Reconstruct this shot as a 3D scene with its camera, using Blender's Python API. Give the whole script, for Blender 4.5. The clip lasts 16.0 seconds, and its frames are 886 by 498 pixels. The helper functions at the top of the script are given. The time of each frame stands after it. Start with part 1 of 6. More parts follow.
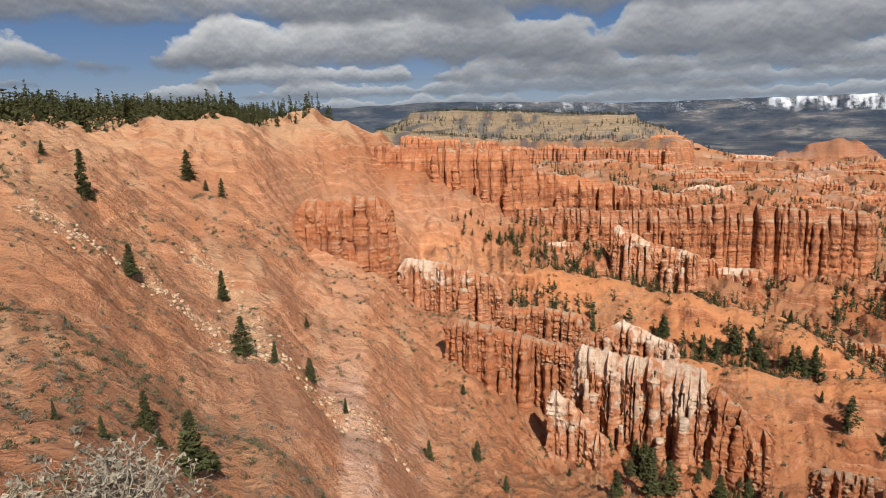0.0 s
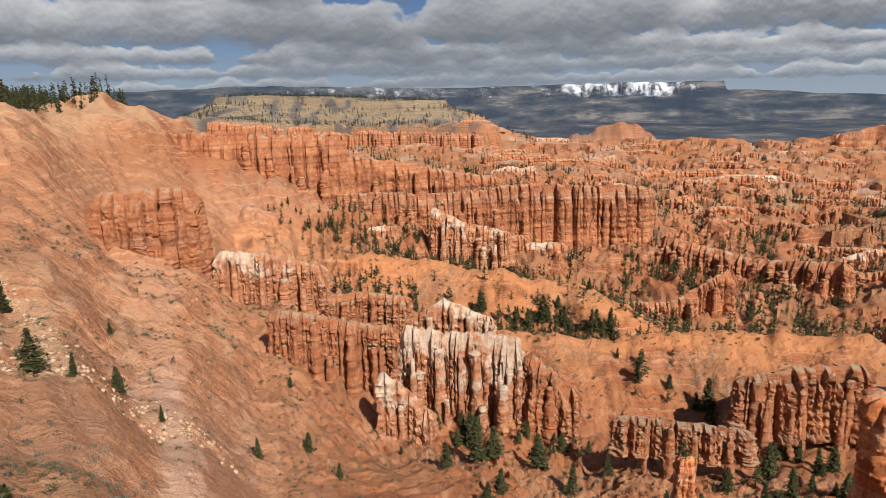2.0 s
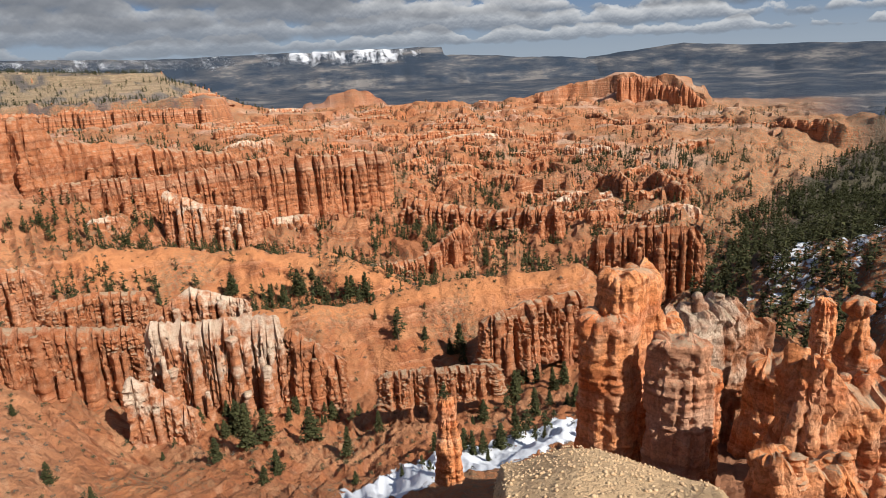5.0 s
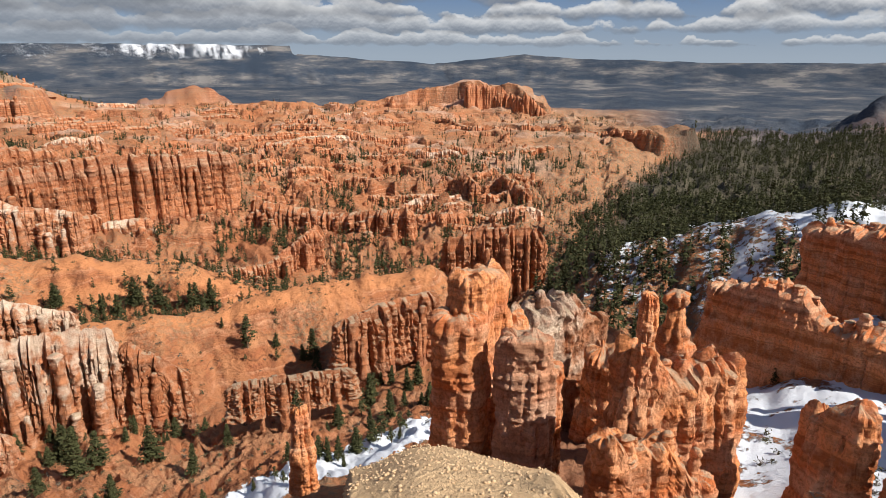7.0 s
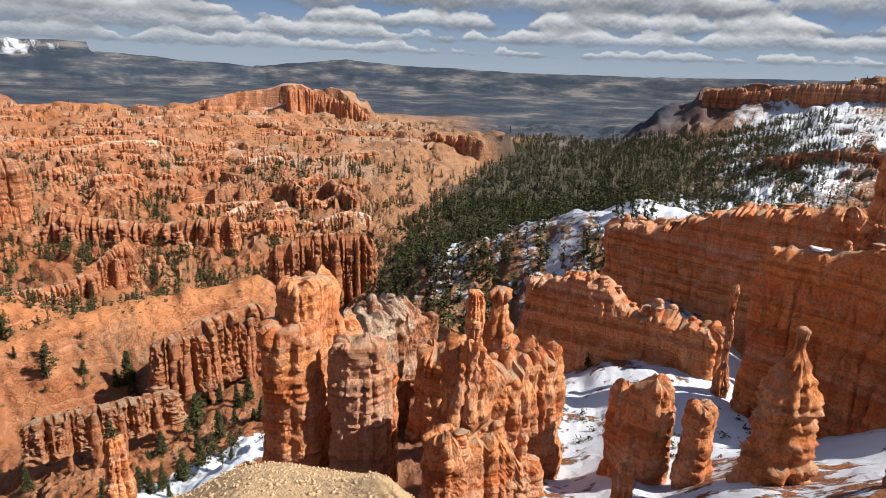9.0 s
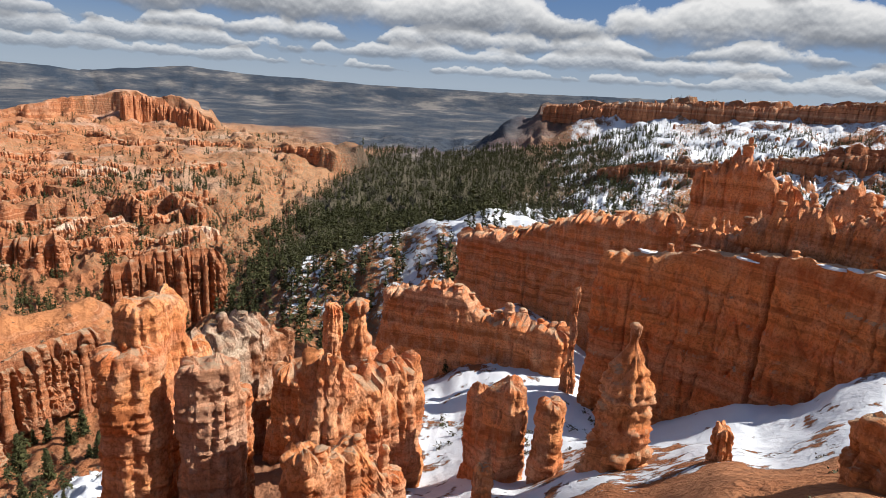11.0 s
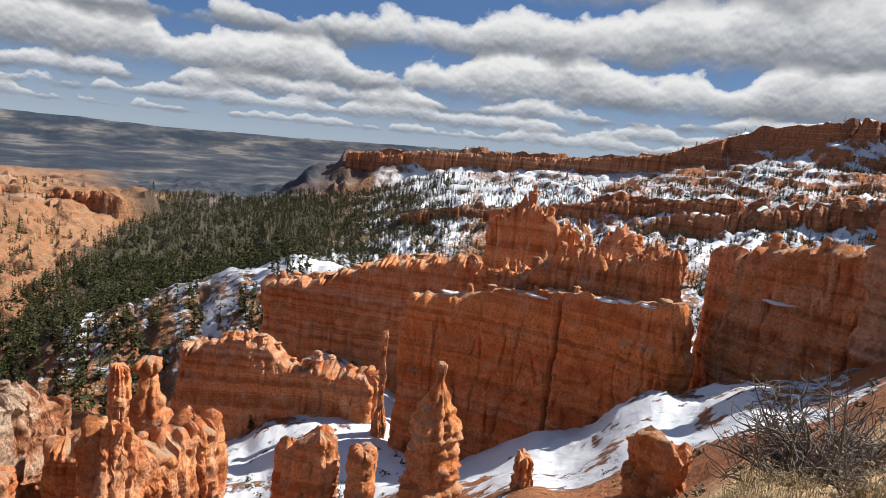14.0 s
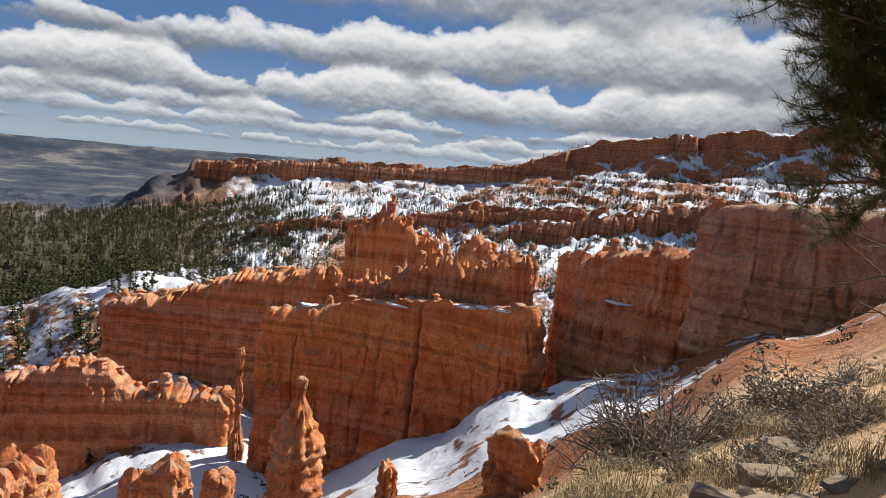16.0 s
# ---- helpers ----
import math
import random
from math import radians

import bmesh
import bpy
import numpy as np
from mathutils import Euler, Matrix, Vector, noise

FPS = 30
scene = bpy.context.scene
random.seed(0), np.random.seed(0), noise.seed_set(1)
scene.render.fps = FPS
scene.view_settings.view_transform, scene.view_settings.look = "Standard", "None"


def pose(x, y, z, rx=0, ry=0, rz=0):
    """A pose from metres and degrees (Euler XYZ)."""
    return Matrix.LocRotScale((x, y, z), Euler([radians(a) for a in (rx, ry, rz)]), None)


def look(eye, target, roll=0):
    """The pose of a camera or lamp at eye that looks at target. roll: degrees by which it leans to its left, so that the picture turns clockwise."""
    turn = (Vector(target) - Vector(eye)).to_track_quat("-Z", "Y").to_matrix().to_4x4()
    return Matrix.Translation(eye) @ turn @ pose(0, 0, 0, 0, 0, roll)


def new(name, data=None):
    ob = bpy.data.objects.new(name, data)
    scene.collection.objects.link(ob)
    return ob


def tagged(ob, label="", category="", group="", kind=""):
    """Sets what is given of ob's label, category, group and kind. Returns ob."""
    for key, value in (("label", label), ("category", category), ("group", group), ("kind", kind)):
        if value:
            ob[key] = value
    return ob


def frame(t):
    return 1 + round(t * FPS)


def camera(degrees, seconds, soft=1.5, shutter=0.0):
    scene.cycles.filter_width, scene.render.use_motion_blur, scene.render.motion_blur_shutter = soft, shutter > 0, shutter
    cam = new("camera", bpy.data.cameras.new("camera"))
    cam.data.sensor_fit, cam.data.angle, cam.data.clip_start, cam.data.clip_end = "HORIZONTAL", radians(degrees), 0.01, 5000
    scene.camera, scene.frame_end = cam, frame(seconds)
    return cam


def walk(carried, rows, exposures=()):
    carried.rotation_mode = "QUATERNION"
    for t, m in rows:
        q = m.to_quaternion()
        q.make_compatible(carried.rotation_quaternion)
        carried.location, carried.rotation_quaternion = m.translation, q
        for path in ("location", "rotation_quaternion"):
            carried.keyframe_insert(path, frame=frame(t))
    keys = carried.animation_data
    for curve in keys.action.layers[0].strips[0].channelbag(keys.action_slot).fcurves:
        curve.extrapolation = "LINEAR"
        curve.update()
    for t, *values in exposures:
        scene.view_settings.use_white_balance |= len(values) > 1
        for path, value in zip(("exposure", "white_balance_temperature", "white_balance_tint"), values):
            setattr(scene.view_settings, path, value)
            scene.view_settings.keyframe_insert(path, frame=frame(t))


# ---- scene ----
# ---- camera: a hand-held turn on the spot at the rim of the amphitheatre; the eye is the origin ----
SOFT = 0.8
cam = camera(68.17, 16.0, SOFT)
TURNS = [  # seconds, and the camera's turn about x, y and z in degrees
    (0.0, 78.67, 1.51, -0.30),
    (0.5, 77.44, 1.71, -4.02),
    (1.0, 77.37, 1.56, -8.45),
    (1.5, 77.44, 1.49, -12.17),
    (2.0, 77.03, 1.35, -16.19),
    (2.5, 76.22, 1.23, -21.29),
    (3.0, 76.61, 0.94, -24.77),
    (3.5, 77.12, 0.53, -27.92),
    (4.0, 75.72, 1.14, -32.28),
    (4.5, 74.42, 2.22, -35.78),
    (7.0, 73.64, -0.18, -51.44),
    (7.5, 73.83, -0.82, -55.15),
    (8.0, 73.80, -1.61, -59.86),
    (8.5, 74.14, -1.38, -62.78),
    (9.0, 74.35, -1.94, -66.33),
    (11.5, 76.67, -3.89, -82.08),
    (12.0, 77.47, -4.33, -85.24),
    (12.5, 77.99, -4.49, -87.35),
    (13.0, 79.14, -4.60, -89.75),
    (13.5, 79.77, -4.95, -92.64),
    (14.0, 81.14, -5.11, -95.76),
    (14.5, 82.43, -5.52, -99.20),
    (15.0, 83.21, -5.35, -102.71),
    (15.5, 82.88, -5.29, -105.60),
    (16.0, 83.16, -5.46, -108.10),
]
ARM = 0.3


def eye_pose(rx, ry, rz):
    m = pose(0, 0, 0, rx, ry, rz)
    f = m.to_3x3() @ Vector((0, 0, -1))
    m.translation = (ARM * f.x, ARM * f.y, 0)
    return m


walk(cam, [(t, eye_pose(rx, ry, rz)) for t, rx, ry, rz in TURNS], [(0.0, 0.52), (6.0, 0.62), (12.0, 0.8), (16.0, 0.8)])

# ---- sun and sky ----
SUN_AZ, SUN_EL = 166.0, 42.0
sun = new("sun", bpy.data.lights.new("sun", "SUN"))
sun.data.energy, sun.data.angle, sun.data.color = 5.0, radians(0.55), (1.0, 0.95, 0.87)
sa, se = radians(SUN_AZ), radians(SUN_EL)
sun.matrix_basis = look(Vector((math.sin(sa) * math.cos(se), math.cos(sa) * math.cos(se), math.sin(se))) * 100, (0, 0, 0))

world = bpy.data.worlds.new("sky")
scene.world = world
world.use_nodes = True


class Nodes:
    """A short way to write node trees."""

    def __init__(self, tree):
        self.tree = tree
        tree.nodes.clear()

    def add(self, kind, inputs=None):
        n = self.tree.nodes.new(kind)
        for k, v in (inputs or {}).items():
            if isinstance(v, bpy.types.NodeSocket):
                self.tree.links.new(v, n.inputs[k])
            else:
                n.inputs[k].default_value = v
        return n

    def math(self, op, a, b=0.0, c=0.0, clamp=False):
        n = self.add("ShaderNodeMath", {0: a, 1: b, 2: c})
        n.operation, n.use_clamp = op, clamp
        return n.outputs[0]

    def noise(self, vec, scale, detail=4.0, rough=0.55, dist=0.0):
        return self.add("ShaderNodeTexNoise", {"Vector": vec, "Scale": scale, "Detail": detail, "Roughness": rough, "Distortion": dist}).outputs["Fac"]

    def ramp(self, fac, stops, mode="LINEAR"):
        n = self.add("ShaderNodeValToRGB", {0: fac})
        r = n.color_ramp
        r.interpolation = mode
        while len(r.elements) < len(stops):
            r.elements.new(0.5)
        for el, (p, c) in zip(r.elements, stops):
            el.position = p
            el.color = (*c, 1) if isinstance(c, tuple) else (c, c, c, 1)
        return n.outputs[0]

    def mix(self, fac, a, b, blend="MIX"):
        n = self.add("ShaderNodeMix")
        n.data_type, n.blend_type = "RGBA", blend
        for k, v in ((0, fac), (6, a), (7, b)):
            if isinstance(v, bpy.types.NodeSocket):
                self.tree.links.new(v, n.inputs[k])
            elif k == 0:
                n.inputs[k].default_value = v
            else:
                n.inputs[k].default_value = (*v, 1)
        return n.outputs[2]

    def scale(self, vec, s):
        n = self.add("ShaderNodeVectorMath", {0: vec, 1: s})
        n.operation = "MULTIPLY"
        return n.outputs[0]

    def attribute(self, name):
        n = self.add("ShaderNodeAttribute")
        n.attribute_name = name
        return n.outputs["Vector"]


def make_sky():
    n = Nodes(world.node_tree)
    way = n.add("ShaderNodeTexCoord").outputs["Generated"]
    air = n.add("ShaderNodeTexSky")
    air.sky_type, air.sun_disc, air.sun_elevation, air.sun_rotation = "NISHITA", False, se, sa
    air.altitude, air.air_density, air.dust_density = 2400.0, 1.0, 0.6
    sky = air.outputs[0]
    blue = n.mix(0.6, n.scale(sky, (0.085, 0.085, 0.085)), (0.07, 0.20, 0.52))
    sep = n.add("ShaderNodeSeparateXYZ", {0: way})
    zz = n.math("MAXIMUM", sep.outputs[2], 0.0)

    flat = n.math("SQRT", n.math("MAXIMUM", n.math("SUBTRACT", 1.0, n.math("MULTIPLY", zz, zz)), 0.01))
    cx, cy = n.math("DIVIDE", sep.outputs[0], flat), n.math("DIVIDE", sep.outputs[1], flat)
    haze = n.ramp(zz, [(0.0, 0.9), (0.025, 0.62), (0.08, 0.16), (0.15, 0.0)])
    both = n.mix(haze, blue, (0.47, 0.565, 0.67))
    # brighter heaps towards the south-east, a heavier grey deck towards the north-east
    bright = n.ramp(n.math("MULTIPLY_ADD", cx, 0.5, 0.5), [(0.45, 0.85), (0.54, 0.6), (0.72, 0.62), (0.86, 0.95), (0.93, 1.15)])
    extra = n.ramp(n.math("MULTIPLY_ADD", cx, 0.5, 0.5), [(0.40, 0.2), (0.5, 0.7), (0.56, 1.6), (0.75, 1.6), (0.93, 1.3), (0.985, 0.6)])

    def bank(both, base, tall, width, seed, cover):
        """One row of heaped clouds: a nearly flat grey base at one height, billowing white tops."""
        def billow(lift):
            p = n.add("ShaderNodeCombineXYZ", {0: n.math("MULTIPLY", cx, width), 1: n.math("MULTIPLY", cy, width), 2: n.math("MULTIPLY_ADD", n.math("ADD", zz, lift), width * 1.35, seed)}).outputs[0]
            return n.noise(p, 1.0, 7.0, 0.52)

        wide = n.noise(n.add("ShaderNodeCombineXYZ", {0: n.math("MULTIPLY", cx, width * 0.3), 1: n.math("MULTIPLY", cy, width * 0.3), 2: seed * 3.7}).outputs[0], 1.0, 2.0, 0.5)
        puff, above = billow(0.0), billow(0.055 / width)
        t = n.math("DIVIDE", n.math("SUBTRACT", zz, base), tall)
        top = n.math("ADD", n.math("MULTIPLY_ADD", n.math("SUBTRACT", wide, 0.5), 4.2, cover), n.math("MULTIPLY_ADD", n.math("SUBTRACT", puff, 0.5), 2.0, n.math("MULTIPLY", extra, 0.5)))
        inside = n.ramp(n.math("SUBTRACT", top, t), [(0.0, 0.0), (0.10, 0.75), (0.22, 1.0)])
        under = n.ramp(n.math("ADD", t, n.math("MULTIPLY_ADD", n.math("SUBTRACT", puff, 0.5), 1.1, 0.2)), [(0.0, 0.0), (0.2, 0.8), (0.35, 1.0)])
        mask = n.math("MULTIPLY", inside, under)
        lum = n.math("ADD", n.math("MULTIPLY", n.math("DIVIDE", t, n.math("MAXIMUM", top, 0.45)), 0.85), n.math("MULTIPLY_ADD", n.math("SUBTRACT", puff, above), 2.2, 0.12), clamp=True)
        lum = n.math("MULTIPLY", lum, bright)
        col = n.ramp(lum, [(0.0, (0.24, 0.265, 0.31)), (0.22, (0.36, 0.385, 0.43)), (0.5, (0.66, 0.68, 0.71)), (0.8, (1.0, 1.0, 1.0))])
        near = n.math("MINIMUM", n.math("MULTIPLY_ADD", zz, 6.0, 0.50), 1.0)
        return n.mix(n.math("MULTIPLY", mask, near), both, col)

    for base, tall, width, seed, cover in ((0.018, 0.016, 34.0, 1.3, 0.25), (0.036, 0.024, 24.0, 4.1, 0.35), (0.056, 0.03, 18.0, 7.7, 0.3), (0.082, 0.062, 12.0, 11.9, 0.5), (0.145, 0.075, 10.0, 15.2, 0.5), (0.225, 0.11, 7.0, 19.6, 0.4), (0.36, 0.2, 4.5, 23.4, 0.2), (0.6, 0.3, 3.0, 29.1, 0.0)):
        both = bank(both, base, tall, width, seed, cover)
    bg = n.add("ShaderNodeBackground", {"Color": both, "Strength": 0.47})
    n.tree.links.new(bg.outputs[0], n.add("ShaderNodeOutputWorld").inputs[0])


make_sky()

# ---- noise for shapes ----
RNG = np.random.default_rng(7)
PERM = np.tile(RNG.permutation(256), 3)
GRAD = RNG.normal(size=(256, 3))
GRAD /= np.linalg.norm(GRAD, axis=1)[:, None]


def perlin(x, y, z=0.0):
    x, y, z = np.broadcast_arrays(np.asarray(x, float), np.asarray(y, float), np.asarray(z, float))
    xi, yi, zi = (np.floor(v).astype(int) for v in (x, y, z))
    xf, yf, zf = x - xi, y - yi, z - zi
    u, v, w = (f * f * f * (f * (f * 6 - 15) + 10) for f in (xf, yf, zf))
    out = 0.0
    for dx in (0, 1):
        for dy in (0, 1):
            for dz in (0, 1):
                h = PERM[PERM[PERM[(xi + dx) & 255] + ((yi + dy) & 255)] + ((zi + dz) & 255)]
                g = GRAD[h]
                dot = g[..., 0] * (xf - dx) + g[..., 1] * (yf - dy) + g[..., 2] * (zf - dz)
                out = out + dot * (u if dx else 1 - u) * (v if dy else 1 - v) * (w if dz else 1 - w)
    return out * 1.5


def fbm(x, y, z=0.0, octaves=4, gain=0.5):
    s, a = 0.0, 1.0
    for i in range(octaves):
        s = s + a * perlin(x * 2 ** i + 17 * i, y * 2 ** i, z * 2 ** i)
        a *= gain
    return s


def ridged(x, y, octaves=4):
    s, a = 0.0, 1.0
    for i in range(octaves):
        s = s + a * (1 - 2.2 * np.abs(perlin(x * 2.1 ** i + 31 * i, y * 2.1 ** i, 0.5)))
        a *= 0.5
    return s


def knobs(x, y, z):
    """Rounded knobs parted by creases: 1 in the middle of a knob, 0 at the creases."""
    x, y, z = np.broadcast_arrays(np.asarray(x, float), np.asarray(y, float), np.asarray(z, float))
    xi, yi, zi = (np.floor(v).astype(int) for v in (x, y, z))
    best, second = np.full(x.shape, 9.0), np.full(x.shape, 9.0)
    for dx in (-1, 0, 1):
        for dy in (-1, 0, 1):
            for dz in (-1, 0, 1):
                h = PERM[PERM[PERM[(xi + dx) & 255] + ((yi + dy) & 255)] + ((zi + dz) & 255)]
                px, py, pz = xi + dx + h / 256, yi + dy + PERM[h] / 256, zi + dz + PERM[h + 7] / 256
                d = np.sqrt((px - x) ** 2 + (py - y) ** 2 + (pz - z) ** 2)
                second = np.minimum(second, np.maximum(best, d))
                best = np.minimum(best, d)
    return np.clip((second - best) * 2.2, 0, 1)


def smooth(a, b, x):
    t = np.clip((x - a) / (b - a), 0, 1)
    return t * t * (3 - 2 * t)


# ---- the lie of the land: profiles of height along bearings from the lookout ----
PROFILES = {
    -60: [(2, -1.7), (10, -4), (50, -12), (120, -10), (200, -4), (300, 1), (5000, 20)],
    -34: [(2, -1.7), (10, -4.9), (25, -12.5), (50, -24.5), (65, -28), (120, -32), (200, -24), (260, -11), (300, -3), (340, 0), (5000, 20)],
    -18: [(2, -1.7), (10, -7.5), (40, -27), (80, -46), (100, -50), (140, -57), (180, -57), (235, -54), (300, -44), (380, -25), (425, -3), (470, 1), (5000, 20)],
    -9: [(2, -1.7), (10, -8), (50, -36), (115, -70), (140, -74), (180, -77.5), (235, -79), (330, -75), (430, -58), (520, -30), (545, -10), (600, -3), (1200, -60), (2500, -110), (5000, -130)],
    0: [(2, -1.7), (10, -8), (50, -38), (150, -94), (180, -98), (230, -102), (290, -101), (330, -100), (400, -101), (520, -90), (600, -60), (800, -75), (1300, -100), (2500, -130), (5000, -140)],
    10: [(2, -1.7), (10, -8), (50, -38), (150, -98), (215, -124), (270, -118), (350, -122), (400, -124), (470, -122), (520, -106), (620, -92), (900, -95), (1500, -110), (2800, -150), (5000, -140)],
    19: [(2, -1.7), (10, -8), (50, -38), (200, -121), (240, -127), (300, -134), (370, -146), (420, -140), (480, -134), (560, -112), (800, -105), (1500, -115), (2800, -170), (5000, -145)],
    28: [(2, -1.7), (10, -8), (60, -46), (180, -120), (215, -126), (270, -142), (340, -152), (400, -150), (500, -142), (600, -123), (1000, -120), (1700, -128), (2800, -185), (4000, -150), (5000, -140)],
    38: [(2, -1.7), (10, -9), (60, -46), (165, -109), (190, -116), (235, -132), (310, -146), (400, -152), (480, -146), (680, -133), (1200, -126), (1800, -135), (2800, -192), (4000, -155), (5000, -140)],
    43: [(2, -1.7), (3.5, -2.35), (5.6, -3.6), (7.5, -6.5), (12, -12), (60, -47), (120, -88), (190, -118), (300, -146), (430, -150), (560, -145), (850, -140), (1300, -138), (1900, -150), (2800, -193), (4000, -158), (5000, -140)],
    50: [(2, -1.7), (3.5, -2.2), (5.6, -3.42), (7.5, -5.9), (12, -12), (60, -45), (120, -86), (200, -116), (300, -140), (430, -147), (560, -146), (850, -142), (1300, -148), (1900, -160), (2800, -194), (4000, -160), (5000, -140)],
    61: [(2, -1.7), (3.5, -2.25), (5.4, -3.5), (7.5, -6.2), (12, -12), (60, -45), (110, -62), (250, -116), (410, -141), (580, -146), (780, -149), (1250, -153), (1900, -165), (2800, -196), (4000, -165), (5000, -145)],
    66: [(2, -1.7), (3.5, -2.5), (5.4, -3.8), (8, -7.5), (12, -12), (60, -44), (105, -61), (230, -107), (420, -141), (620, -151), (950, -160), (1400, -165), (2800, -196), (4000, -166), (5000, -146)],
    70: [(2, -1.7), (10, -9), (40, -32), (60, -43), (100, -60), (200, -98), (430, -141), (650, -156), (1100, -172), (1500, -174), (2800, -197), (4000, -168), (5000, -148)],
    78: [(2, -1.7), (10, -9), (40, -31), (72, -45), (85, -46), (110, -52), (200, -85), (420, -128), (700, -152), (1100, -161), (1600, -168), (2800, -198), (4000, -170), (5000, -150)],
    87: [(2, -1.7), (10, -9), (40, -30), (60, -38), (75, -42), (95, -44), (150, -49), (300, -72), (400, -90), (600, -130), (850, -143), (1100, -146), (1500, -138), (2800, -190), (5000, -150)],
    98: [(2, -1.7), (10, -8), (40, -25), (60, -33), (85, -43), (130, -56), (300, -93), (700, -112), (1200, -100), (1800, -60), (3000, -60), (5000, -120)],
    108: [(2, -1.7), (10, -6), (35, -19), (55, -27), (80, -34), (130, -52), (300, -88), (700, -95), (1200, -80), (1800, -40), (5000, -100)],
    117: [(2, -1.7), (6, -3.2), (20, -10), (35, -17), (75, -25), (130, -46), (300, -80), (800, -75), (1500, -10), (5000, -20)],
    125: [(2, -1.7), (4, -1.95), (8, -3.3), (15, -6.2), (35, -13), (75, -21), (130, -40), (300, -70), (800, -50), (1500, 30), (5000, 30)],
    137: [(2, -1.7), (4.5, -1.85), (9, -2.7), (16, -4.0), (40, -7.5), (75, -13), (130, -30), (300, -60), (800, -40), (1500, 40), (5000, 40)],
    148: [(2, -1.7), (5, -1.7), (12, -1.9), (40, -3.5), (100, -4), (300, -10), (1500, 30), (5000, 40)],
    180: [(2, -1.7), (100, -1.5), (1500, 20), (5000, 30)],
    240: [(2, -1.7), (100, -1.5), (1500, 20), (5000, 30)],
    300: [(2, -1.7), (10, -4), (50, -12), (120, -10), (200, -4), (300, 1), (5000, 20)],
}
BEARINGS = sorted(PROFILES)
LOGD = np.linspace(math.log(1.0), math.log(5200), 400)
TABLE = np.array([np.interp(LOGD, [math.log(d) for d, _ in PROFILES[b]], [z for _, z in PROFILES[b]]) for b in BEARINGS])


def polyline(px, py, pts):
    """Distance from points to a line of (x, y, z) and the line's height at the nearest place."""
    best, zz = np.full(px.shape, 1e9), np.zeros(px.shape)
    for (x0, y0, z0), (x1, y1, z1) in zip(pts, pts[1:]):
        dx, dy = x1 - x0, y1 - y0
        t = np.clip(((px - x0) * dx + (py - y0) * dy) / (dx * dx + dy * dy + 1e-9), 0, 1)
        d = np.hypot(px - x0 - t * dx, py - y0 - t * dy)
        near = d < best
        best, zz = np.where(near, d, best), np.where(near, z0 + t * (z1 - z0), zz)
    return best, zz


